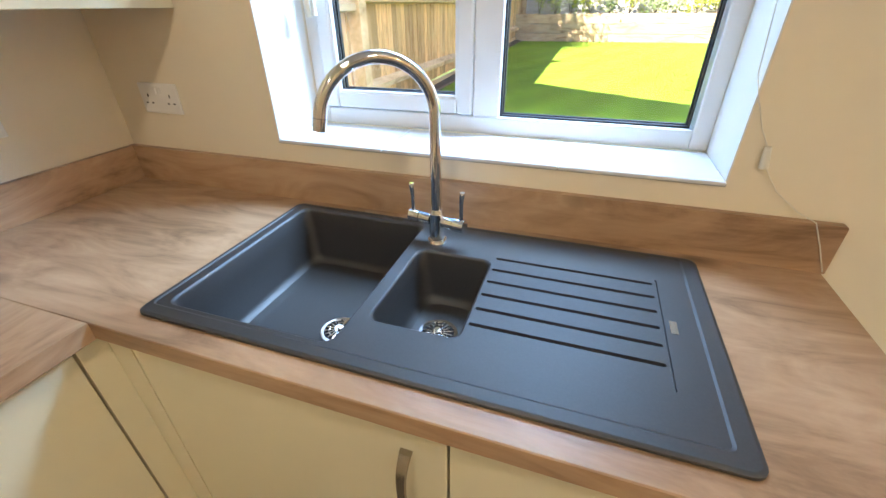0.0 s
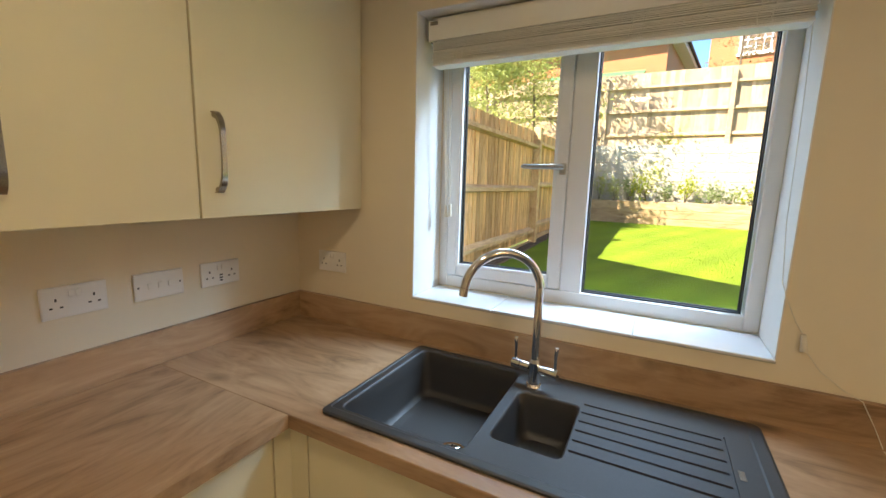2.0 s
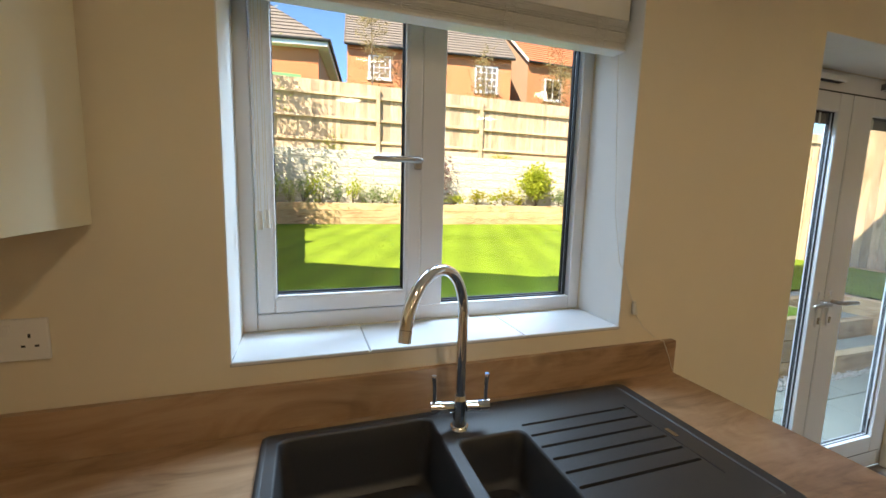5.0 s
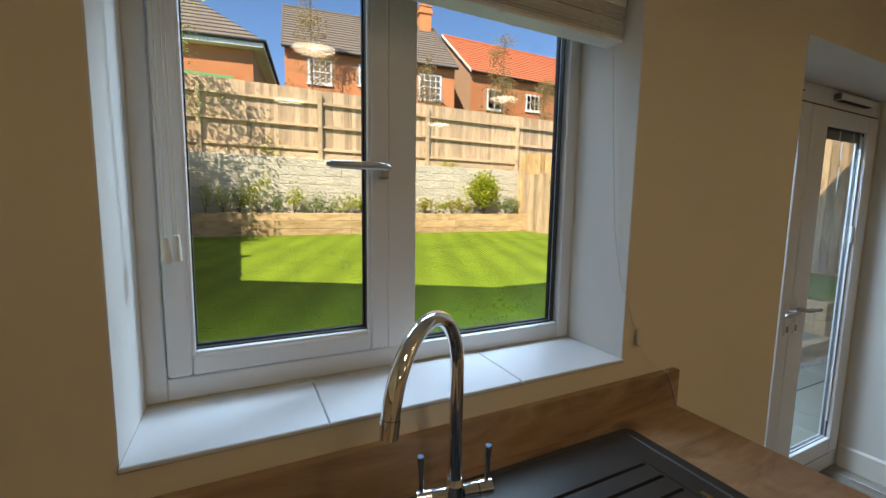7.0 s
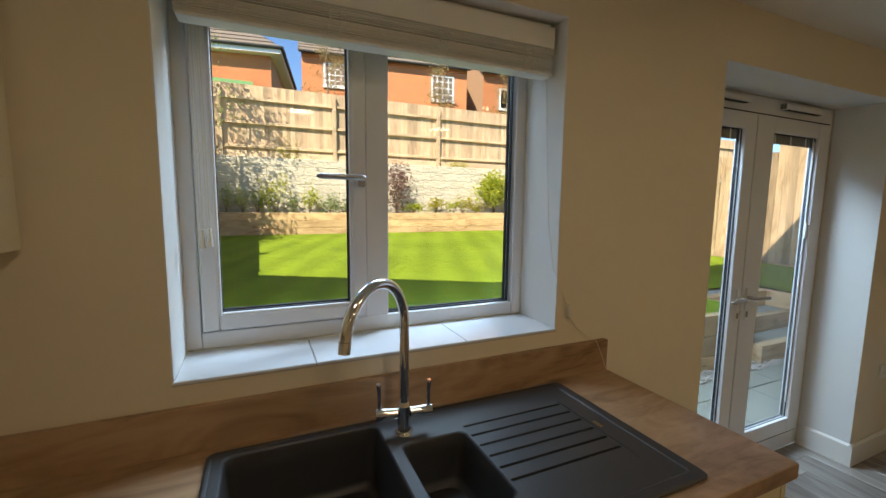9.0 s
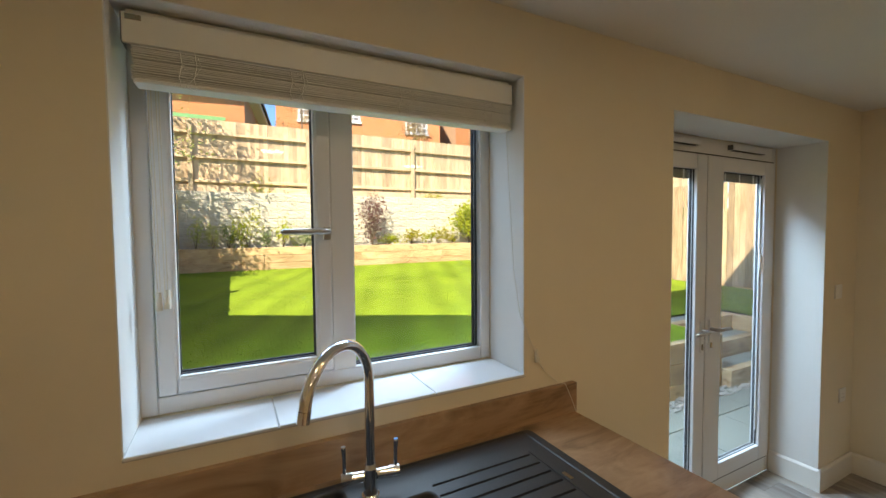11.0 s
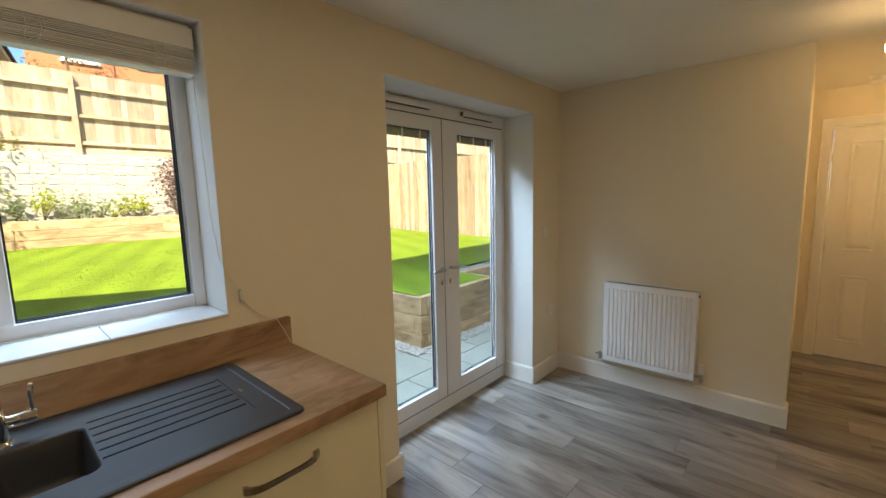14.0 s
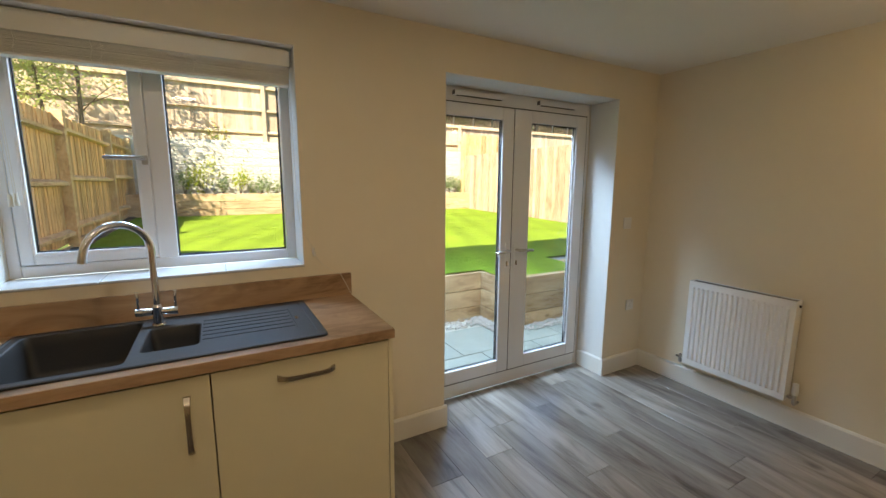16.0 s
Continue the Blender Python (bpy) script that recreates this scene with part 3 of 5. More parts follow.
for lx0, lx1, gx0, gx1, hx, sgn in ((2.551, 3.178, 2.640, 3.084, 3.138, -1), (3.185, 3.880, 3.336, 3.782, 3.222, 1)):
    lf = part("door_leaf", boxes((lx0, gx0, DFY0, DFY1 - 0.004, 0.106, 2.000), (gx1, lx1, DFY0, DFY1 - 0.004, 0.106, 2.000),
              (gx0, gx1, DFY0 + 0.001, DFY1 - 0.005, 0.106, 0.200), (gx0, gx1, DFY0 + 0.001, DFY1 - 0.005, 1.918, 2.000), bevel=0.005, seg=2), UPVC, fd)
    glazed(lf, gx0, gx1, 0.2, 1.918, 0.278, 0.268, DFY1)
    for k in range(9):
        z = 1.868 + k * 0.0052
        part("integral_slat", boxes((gx0 + 0.008, gx1 - 0.008, 0.284, 0.296, z, z + 0.0026)), BROWN_BLIND, lf)
    for f in (0.16, 0.5, 0.84):
        x = gx0 + f * (gx1 - gx0)
        part("ladder_tape", boxes((x - 0.006, x + 0.006, 0.2822, 0.2836, 1.862, 1.915)), UPVC, lf)
    bm = boxes((hx - 0.013, hx + 0.013, DFY0 - 0.009, DFY0 - 0.0005, 0.895, 1.075), bevel=0.004, seg=2)
    hd = part("handle_plate", bm, UPVC, lf, "white handle plate")
    bm = tube(bmesh.new(), [(hx, DFY0 - 0.006, 1.022), (hx, DFY0 - 0.045, 1.022), (hx + sgn * 0.012, DFY0 - 0.054, 1.022), (hx + sgn * 0.05, DFY0 - 0.056, 1.022), (hx + sgn * 0.118, DFY0 - 0.054, 1.018), (hx + sgn * 0.124, DFY0 - 0.05, 1.017)], [0.010, 0.010, 0.0105, 0.010, 0.009, 0.005], 12)
    part("lever", bm, SATIN, hd, smooth=True)
    part("keyhole", boxes((hx - 0.008, hx + 0.008, DFY0 - 0.0135, DFY0 - 0.0085, 0.912, 0.945), bevel=0.003, seg=2), STEEL, hd, "metal lock cylinder")
part("blind_slider", boxes((3.768, 3.778, 0.2675, 0.2745, 0.30, 1.90)), UPVC, fd, "white blind slider track")
part("blind_slider_knob", boxes((3.762, 3.783, 0.258, 0.2675, 1.33, 1.42), bevel=0.003), UPVC, fd)
for a, b in ((2.69, 3.075), (3.385, 3.75)):
    v = part("trickle_vent", boxes((a, b, DFY0 - 0.022, DFY0 + 0.0095, 2.040, 2.072), bevel=0.006, seg=2), UPVC, fd, "white trickle vent with a painted shadow line below")
    # thin black strip paints the shadow below the vent
    part("vent_shadow_line", boxes((a + 0.02, b - 0.02, DFY0 - 0.018, DFY0 + 0.004, 2.0382, 2.0398)), GASKET, v)
    # white end cap coloured grey, its shade put into the colour
    part("vent_end_shaded", boxes((a - 0.005, a - 0.0003, DFY0 - 0.020, DFY0 + 0.0095, 2.042, 2.070), bevel=0.002), GRILLE, v)

# ---- worktop, upstands ----
TZ0, TZ1 = 0.886, 0.924
SX0, SX1, SY0, SY1 = 0.660, 1.680, -0.563, -0.050
hole = (0.676, 1.664, -0.548, -0.064)
wt = thing("worktop", (0.9, -0.3, TZ0), "wood-effect laminate worktop with the sink let in", "worktop")
bm = bmesh.new()
outer, inner = [(0.0, -0.61), (1.925, -0.61), (1.925, 0.0), (0.0, 0.0)], [(hole[0], hole[2]), (hole[1], hole[2]), (hole[1], hole[3]), (hole[0], hole[3])]
eased = [(0.0, -0.608), (1.923, -0.608), (1.923, 0.0), (0.0, 0.0)]
rings = [[bm.verts.new((x, y, z)) for x, y in q] for q, z in ((outer, TZ0), (outer, TZ1 - 0.002), (eased, TZ1), (inner, TZ1), (inner, TZ0))]
for k in range(5):
    bridge(bm, rings[k], rings[(k + 1) % 5])
part("sink_run", bm, TOP_X, wt)
part("left_run", boxes((0.0, 0.60, -2.9, -0.611, TZ0, TZ1)), TOP_Y, wt)
up = thing("upstand", (0.9, -0.01, TZ1), "wood-effect laminate upstand along the wall", "upstand")
bm = bmesh.new()
extrude_poly(bm, [(0.0, TZ1), (1.929, TZ1), (1.929, 1.030), (1.926, 1.034), (0.0, 1.034)], 1, -0.018, 0.0)
part("back_strip", bm, TOP_X, up)
part("side_strip", boxes((0.0, 0.018, -2.9, -0.0185, TZ1, 1.034), bevel=0.001), TOP_Y, up)

# ---- sink ----
sk = thing("sink", (1.18, -0.31, TZ1), "grey composite one and a half bowl sink with drainer", "sink")
Z = 0.931
bm = bmesh.new()
o0, _ = loop(bm, round_rect(SX0, SX1, SY0, SY1, 0.020), TZ1 + 0.0006)
o1, _ = loop(bm, round_rect(SX0, SX1, SY0, SY1, 0.020), Z - 0.001)
o2, _ = loop(bm, round_rect(SX0 + 0.002, SX1 - 0.002, SY0 + 0.002, SY1 - 0.002, 0.019), Z + 0.0006)
o2b, _ = loop(bm, round_rect(SX0 + 0.006, SX1 - 0.006, SY0 + 0.006, SY1 - 0.006, 0.017), Z + 0.0016)
o3, _ = loop(bm, round_rect(SX0 + 0.010, SX1 - 0.030, SY0 + 0.026, SY1 - 0.010, 0.012), Z + 0.0014)
o4, e4 = loop(bm, round_rect(SX0 + 0.013, SX1 - 0.034, SY0 + 0.030, SY1 - 0.013, 0.010), Z - 0.0006)
for a, b in ((o0, o1), (o1, o2), (o2, o2b), (o2b, o3), (o3, o4)):
    bridge(bm, a, b)
edges = list(e4)
BOWLS = ((0.697, 1.054, -0.522, -0.078, 0.772, (0.943, -0.345)), (1.087, 1.256, -0.446, -0.191, 0.802, (1.173, -0.315)))
for x0, x1, y0, y1, zb, _c in BOWLS:
    v0, e0 = loop(bm, round_rect(x0 - 0.004, x1 + 0.004, y0 - 0.004, y1 + 0.004, 0.022), Z - 0.0006)
    edges += e0
    prev = v0
    for off, z in ((0.0012, Z - 0.0022), (-0.001, Z - 0.007), (-0.005, Z - 0.05), (-0.012, zb + 0.022), (-0.016, zb + 0.010), (-0.026, zb + 0.002), (-0.05, zb + 0.0004)):
        v, e = loop(bm, round_rect(x0 - off, x1 + off, y0 - off, y1 + off, min(0.022 + max(0, -off * 0.6), 0.45 * (x1 - x0 + 2 * off))), z)
        bridge(bm, prev, v)
        prev = v
    bm.faces.new(prev)
for k in range(6):
    y = -0.176 - 0.0455 * k
    v0, e0 = loop(bm, round_rect(1.264, 1.584, y - 0.0042, y + 0.0042, 0.0040, 2), Z - 0.0006)
    edges += e0
    v1, _ = loop(bm, round_rect(1.266, 1.582, y - 0.0030, y + 0.0030, 0.0028, 2), Z - 0.0085)
    bridge(bm, v0, v1)
    bm.faces.new(v1)
v0, e0 = loop(bm, round_rect(1.588, 1.592, -0.455, -0.160, 0.0018, 2), Z - 0.0006)
edges += e0
v1, _ = loop(bm, round_rect(1.589, 1.591, -0.454, -0.161, 0.0009, 2), Z - 0.0030)
bridge(bm, v0, v1)
bm.faces.new(v1)
bmesh.ops.triangle_fill(bm, use_beauty=True, use_dissolve=False, edges=edges)
basin = part("basin", bm, SINK, sk, smooth=True)
for q in basin.data.polygons:
    if abs(q.normal.z) > 0.997:
        q.use_smooth = False
part("maker_plate", boxes((1.600, 1.612, -0.322, -0.288, Z - 0.0008, Z + 0.0004)), STEEL, sk, "small silver badge")
for (x0, x1, y0, y1, zb, c) in BOWLS:
    cx, cy = c
    bm = bmesh.new()
    prof = ((0.044, 0.0025), (0.043, 0.0045), (0.036, 0.0045), (0.033, 0.001))
    rings = []
    for r, h in prof:
        rings.append([bm.verts.new((cx + r * math.cos(a), cy + r * math.sin(a), zb + h)) for a in np.linspace(0, 2 * math.pi, 36, endpoint=False)])
    for a, b in zip(rings, rings[1:]):
        bridge(bm, a, b)
    dr = part("drain", bm, CHROME, sk, "chrome basket strainer", True)
    bm = bmesh.new()
    rod(bm, (cx, cy, zb + 0.0015), (cx, cy, zb + 0.0028), 0.0335, seg=32)
    part("drain_well", bm, DARK, dr)
    bm = rod(bmesh.new(), (cx, cy, zb + 0.003), (cx, cy, zb + 0.009), 0.013, 0.011, 20)
    rod(bm, (cx, cy, zb + 0.009), (cx, cy, zb + 0.016), 0.005, 0.006, 12)
    ring_pts = [(cx + 0.024 * math.cos(a), cy + 0.024 * math.sin(a), zb + 0.0052) for a in np.linspace(0, 2 * math.pi, 37)]
    part("inner_ring", tube(bmesh.new(), ring_pts, 0.0016, 6), CHROME, dr, smooth=True)
    hub = part("strainer", bm, CHROME, dr, smooth=True)
    for k in range(16):
        a = 2 * math.pi * k / 16
        bm = rod(bmesh.new(), (cx + 0.012 * math.cos(a), cy + 0.012 * math.sin(a), zb + 0.006), (cx + 0.033 * math.cos(a), cy + 0.033 * math.sin(a), zb + 0.0045), 0.0022, seg=6)
        part("spoke", bm, CHROME, dr, smooth=True)

# ---- tap ----
BX, BY = 1.112, -0.138
tp = thing("kitchen_tap", (BX, BY, Z), "chrome swan-neck mixer tap with two lever handles", "tap")
rt = Vector((0.938 - BX, -0.284 - BY, 0))
R = rt.length / 2
rt.normalize()
pts = [(BX, BY, 0.955), (BX, BY, 1.05), (BX, BY, 1.15)] + [Vector(p) for p in arc(Vector((BX, BY, 1.224)) + rt * R, R, 180, 12, 28, rt, (0, 0, 1))]
end = pts[-1]
down = (Vector((0, 0, -1)) + rt * 0.20).normalized()
pts.append(Vector(end) + down * 0.008)
part("spout", tube(bmesh.new(), pts, 0.0125, 20), CHROME, tp, smooth=True)
part("nozzle", rod(bmesh.new(), Vector(end) + down * 0.032, Vector(end) + down * 0.0085, 0.0128, 0.0132, 20), CHROME, tp, smooth=True)
bm = rod(bmesh.new(), (BX, BY, 0.9305), (BX, BY, 0.936), 0.024, 0.022, 24)
rod(bm, (BX, BY, 0.936), (BX, BY, 1.004), 0.018, 0.0175, 24)
rod(bm, (BX, BY, 1.004), (BX, BY, 1.014), 0.0175, 0.0135, 24)
part("body", bm, CHROME, tp, smooth=True)
rod_axis = Vector((0.985, -0.17, 0)).normalized()
for s in (-1, 1):
    a = Vector((BX, BY, 0.984)) + rod_axis * s * 0.016
    b = Vector((BX, BY, 0.984)) + rod_axis * s * 0.072
    bm = rod(bmesh.new(), a, a + (b - a) * 0.5, 0.0135, 0.0145, 20)
    rod(bm, a + (b - a) * 0.52, b, 0.0155, 0.0155, 20)
    hn = part("valve", bm, CHROME, tp, smooth=True)
    c = a + (b - a) * 0.84
    bm = tube(bmesh.new(), [c + Vector((0, 0, 0.012)), c + Vector((0, 0, 0.055)), c + Vector((s * 0.002, 0, 0.078)), c + Vector((s * 0.002, 0, 0.082))], [0.0048, 0.0055, 0.0068, 0.0060], 14)
    part("lever", bm, CHROME, hn, smooth=True)


# ---- kitchen cabinets ----
def bow_handle(parent, a, b, out, width):
    """A flat bowed strap handle from a to b, standing off along out."""
    a, b, out = Vector(a), Vector(b), Vector(out)
    d = (b - a).normalized()
    side = d.cross(out).normalized() * width / 2
    bm = bmesh.new()
    L = (b - a).length
    rows = []
    for k in range(17):
        u = k / 16
        h = 0.030 * (1 - abs(2 * u - 1) ** 5)
        th = 0.0045 + 0.006 * abs(2 * u - 1) ** 4
        w = 1.0 + 0.35 * abs(2 * u - 1) ** 3
        p = a + d * L * u + out * (0.0005 + h)
        rows.append([bm.verts.new(p - side * w), bm.verts.new(p + side * w), bm.verts.new(p + side * w * 0.85 + out * th), bm.verts.new(p - side * w * 0.85 + out * th)])
    for r0, r1 in zip(rows, rows[1:]):
        bridge(bm, r0, r1)
    bm.faces.new(rows[0])
    bm.faces.new(rows[-1])
    for q in (a + d * 0.008, b - d * 0.008):
        rod(bm, q + out * 0.0003, q + out * 0.012, 0.0075, seg=12)
    return part("handle", bm, STEEL, parent, "brushed nickel bow handle", True)


def cabinet(name, label, body, door, handle, out, category="cabinet"):
    ob = thing(name, ((body[0] + body[1]) / 2, (body[2] + body[3]) / 2, body[4]), label, category, "kitchen units")
    part("body", boxes(body), CARCASS, ob)
    d = part("door", boxes(door, bevel=0.0016, seg=2), CAB, ob, "cream slab door")
    if handle:
        bow_handle(d, handle[0], handle[1], out, 0.016)
    return ob


FYD = -0.590
cabinet("sink_cabinet", "cream sink base cabinet under the worktop", (0.645, 1.284, -0.569, -0.01, 0.15, 0.70), (0.646, 1.2835, FYD, -0.571, 0.155, 0.873), ((1.217, FYD, 0.813), (1.217, FYD, 0.614)), (0, -1, 0))
dw = cabinet("dishwasher", "integrated dishwasher behind a cream panel door", (1.304, 1.896, -0.565, -0.02, 0.12, 0.870), (1.288, 1.902, FYD, -0.571, 0.155, 0.873), ((1.487, FYD, 0.811), (1.689, FYD, 0.811)), (0, -1, 0), "dishwasher")
part("control_panel", boxes((1.304, 1.896, -0.570, -0.5655, 0.76, 0.870)), DARK, dw, "black control panel")
ep = thing("end_panel", (1.914, -0.3, 0), "cream end panel closing the kitchen run", "panel", "kitchen units")
part("panel", boxes((1.904, 1.922, -0.591, -0.001, 0, TZ0)), CAB, ep)
cp = thing("corner_post", (0.61, -0.6, 0.15), "cream corner post between two base cabinets", "corner post", "kitchen units")
part("post", boxes((0.582, 0.642, FYD, -0.572, 0.155, 0.873), (0.562, 0.581, -0.642, -0.572, 0.155, 0.873)), CAB, cp)
pl = thing("plinth", (1.0, -0.53, 0), "cream plinth along the base of the cabinets", "plinth")
part("plinth_board", boxes((0.545, 1.903, -0.545, -0.53, 0, 0.149)), CAB, pl)
part("plinth_side", boxes((0.53, 0.5445, -2.88, -0.53, 0, 0.149)), CAB, pl)
for a, b in ((-1.245, -0.646), (-1.847, -1.248), (-2.449, -1.850)):
    cabinet("base_cabinet", "cream slab-fronted base cabinet under the worktop", (0.01, 0.560, a, b, 0.15, 0.880), (0.562, 0.581, a + 0.001, b - 0.001, 0.155, 0.873), ((0.581, a + 0.07, 0.813), (0.581, a + 0.07, 0.614)), (1, 0, 0))
UZ0, UZ1, UX = 1.418, 2.214, 0.362
for a, b, h in ((-0.654, -0.018, -0.606), (-1.076, -0.657, -1.016), (-1.680, -1.079, -1.135)):
    cabinet("wall_cabinet", "cream slab-fronted wall cabinet above the worktop", (0.001, UX - 0.020, a, b, UZ0 + 0.004, UZ1), (UX - 0.019, UX, a + 0.0012, b - 0.0012, UZ0, UZ1), ((UX, h, 1.690), (UX, h, 1.484)), (1, 0, 0), "wall cabinet")
wf = thing("filler_strip", (0.17, -0.009, UZ0), "cream filler strip between cabinet and wall", "filler strip", "kitchen units")
part("strip", boxes((0.001, UX - 0.012, -0.016, -0.001, UZ0, UZ1)), CAB, wf)


# ---- sockets and switches ----
def faceplate(name, label, c, axis, w, layout):
    """A white moulded faceplate on a wall; axis 0: on the west wall, 1: on the north wall. layout: rows of (kind, along, up)."""
    ob = thing(name, c, label, "socket" if "socket" in name else "switch", "faceplates")

    def bx(u0, u1, d0, d1, z0, z1, bevel=0.0):
        if axis == 0:
            return boxes((c[0] + d0, c[0] + d1, c[1] + u0, c[1] + u1, c[2] + z0, c[2] + z1), bevel=bevel, seg=2)
        return boxes((c[0] + u0, c[0] + u1, c[1] - d1, c[1] - d0, c[2] + z0, c[2] + z1), bevel=bevel, seg=2)
    part("plate", bx(-w / 2, w / 2, 0.0004, 0.009, -0.043, 0.043, 0.003), PLATE, ob)
    for kind, u, v in layout:
        if kind == "pins":
            for du, dv, a, b in ((0, 0.008, 0.0022, 0.0042), (-0.011, -0.013, 0.0036, 0.0022), (0.011, -0.013, 0.0036, 0.0022)):
                part("pin_hole", bx(u + du - a, u + du + a, 0.0075, 0.0093, v + dv - b, v + dv + b), DARK, ob)
        elif kind == "rocker":
            part("rocker", bx(u - 0.0065, u + 0.0065, 0.0085, 0.0125, v - 0.010, v + 0.010, 0.0018), PLATE, ob, "white rocker switch")
        elif kind == "usb":
            part("usb_port", bx(u - 0.006, u + 0.006, 0.0075, 0.0094, v - 0.0026, v + 0.0026), DARK, ob)
        elif kind == "screw":
            part("screw", bx(u - 0.003, u + 0.003, 0.0075, 0.0094, v - 0.003, v + 0.003, 0.001), DARK, ob)
    return ob


DOUBLE = [("pins", -0.042, 0.0), ("pins", 0.042, 0.0), ("rocker", -0.008, 0.022), ("rocker", 0.008, 0.022)]
faceplate("double_socket", "white plastic double wall socket above the worktop", (0, -0.800, 1.183), 0, 0.147, DOUBLE)
faceplate("triple_switch", "white plastic triple wall switch above the worktop", (0, -0.585, 1.181), 0, 0.147, [("rocker", -0.030, 0), ("rocker", 0, 0), ("rocker", 0.030, 0), ("screw", -0.062, 0), ("screw", 0.062, 0)])
faceplate("usb_socket", "white double wall socket with charging ports", (0, -0.378, 1.181), 0, 0.147, DOUBLE + [("usb", 0, -0.006), ("usb", 0, -0.016), ("usb", 0, -0.026)])
faceplate("double_socket", "white plastic double wall socket beside the window", (0.197, 0, 1.187), 1, 0.145, [("pins", -0.042, 0.0), ("pins", 0.042, 0.0), ("rocker", -0.008, 0.022), ("rocker", 0.008, 0.022)])
faceplate("wall_switch", "white plastic wall switch beside the doors", (4.10, 0, 1.20), 1, 0.086, [("rocker", 0, 0)])
faceplate("wall_socket", "white plastic wall socket low beside the doors", (4.20, 0, 0.54), 1, 0.086, [("pins", 0, 0), ("rocker", 0.02, 0.025)])

# ---- radiator ----
RY0, RY1, RZ0, RZ1, RX = -1.042, -0.428, 0.202, 0.818, 4.262
ra = thing("radiator", (4.31, -0.73, RZ0), "white steel panel radiator on the wall", "radiator")
bm = bmesh.new()
n_rib = 19
prof = [(RY0, 0.0), (RY0 + 0.018, 0.0)]
w = (RY1 - RY0 - 0.036) / n_rib
for k in range(n_rib):
    y = RY0 + 0.018 + k * w
    prof += [(y + 0.22 * w, 0.0), (y + 0.32 * w, -0.007), (y + 0.42 * w, -0.0105), (y + 0.58 * w, -0.0105), (y + 0.68 * w, -0.007), (y + 0.78 * w, 0.0)]
prof += [(RY1 - 0.018, 0.0), (RY1, 0.0)]
zs = [(RZ0, 0), (RZ0 + 0.038, 0), (RZ0 + 0.050, 1), (RZ1 - 0.050, 1), (RZ1 - 0.038, 0), (RZ1, 0)]
grid = [[bm.verts.new((RX + d * s, y, z)) for y, d in prof] for z, s in zs]
for r0, r1 in zip(grid, grid[1:]):
    for i in range(len(r0) - 1):
        bm.faces.new((r0[i], r0[i + 1], r1[i + 1], r1[i]))
part("front_panel", bm, RAD, ra)
part("back_panel", boxes((RX + 0.064, RX + 0.072, RY0 + 0.01, RY1 - 0.01, RZ0 + 0.005, RZ1 - 0.01)), RAD, ra)
for y0, y1 in ((RY0 - 0.004, RY0 + 0.0035), (RY1 - 0.0035, RY1 + 0.004)):
    part("side_cover", boxes((RX - 0.001, RX + 0.078, y0, y1, RZ0 + 0.002, RZ1 + 0.004), bevel=0.002), RAD, ra)
part("top_rim", boxes((RX - 0.001, RX + 0.004, RY0 + 0.004, RY1 - 0.004, RZ1 - 0.004, RZ1 + 0.003), (RX + 0.070, RX + 0.078, RY0 + 0.004, RY1 - 0.004, RZ1 - 0.004, RZ1 + 0.003)), RAD, ra)
part("top_grille", boxes(*[(RX + 0.008, RX + 0.070, y, y + 0.006, RZ1 - 0.003, RZ1) for y in np.arange(RY0 + 0.008, RY1 - 0.012, 0.014)]), GRILLE, ra, "slotted steel top grille")
part("air_plug", rod(bmesh.new(), (RX + 0.04, RY0 - 0.0045, RZ1 - 0.03), (RX + 0.04, RY0 - 0.011, RZ1 - 0.03), 0.008, seg=12), DARK, ra, "dark bleed plug")
for y in (-0.90, -0.58):
    part("wall_bracket", boxes((RX + 0.072, EAST, y, y + 0.03, RZ0 + 0.05, RZ1 - 0.05)), RAD, ra)
for s, yv in ((1, RY1), (-1, RY0)):
    bm = rod(bmesh.new(), (RX + 0.04, yv + s * 0.004, 0.226), (RX + 0.04, yv + s * 0.046, 0.226), 0.0085, seg=14)
    rod(bm, (RX + 0.04, yv + s * 0.012, 0.226), (RX + 0.04, yv + s * 0.022, 0.226), 0.0125, seg=6)
    rod(bm, (RX + 0.04, yv + s * 0.040, 0.188), (RX + 0.04, yv + s * 0.040, 0.246), 0.0105, seg=14)
    rod(bm, (RX + 0.04, yv + s * 0.040, 0.196), (RX + 0.04, yv + s * 0.040, 0.208), 0.0135, seg=6)
    rod(bm, (RX + 0.04, yv + s * 0.040, 0.186), (EAST, yv + s * 0.040, 0.186), 0.0075, seg=12)
    vv = part("valve", bm, SATIN, ra, "chrome radiator valve", True)
    if s < 0:
        bm = rod(bmesh.new(), (RX + 0.04, yv - 0.040, 0.248), (RX + 0.04, yv - 0.040, 0.268), 0.015, 0.017, 18)
        rod(bm, (RX + 0.04, yv - 0.040, 0.268), (RX + 0.04, yv - 0.040, 0.318), 0.0175, 0.0145, 18)
        part("thermostat_head", bm, PLATE, vv, "white thermostatic head", True)
    else:
        part("lockshield_cap", rod(bmesh.new(), (RX + 0.04, yv + 0.052, 0.226), (RX + 0.04, yv + 0.070, 0.226), 0.011, 0.009, 14), CHROME, vv, smooth=True)

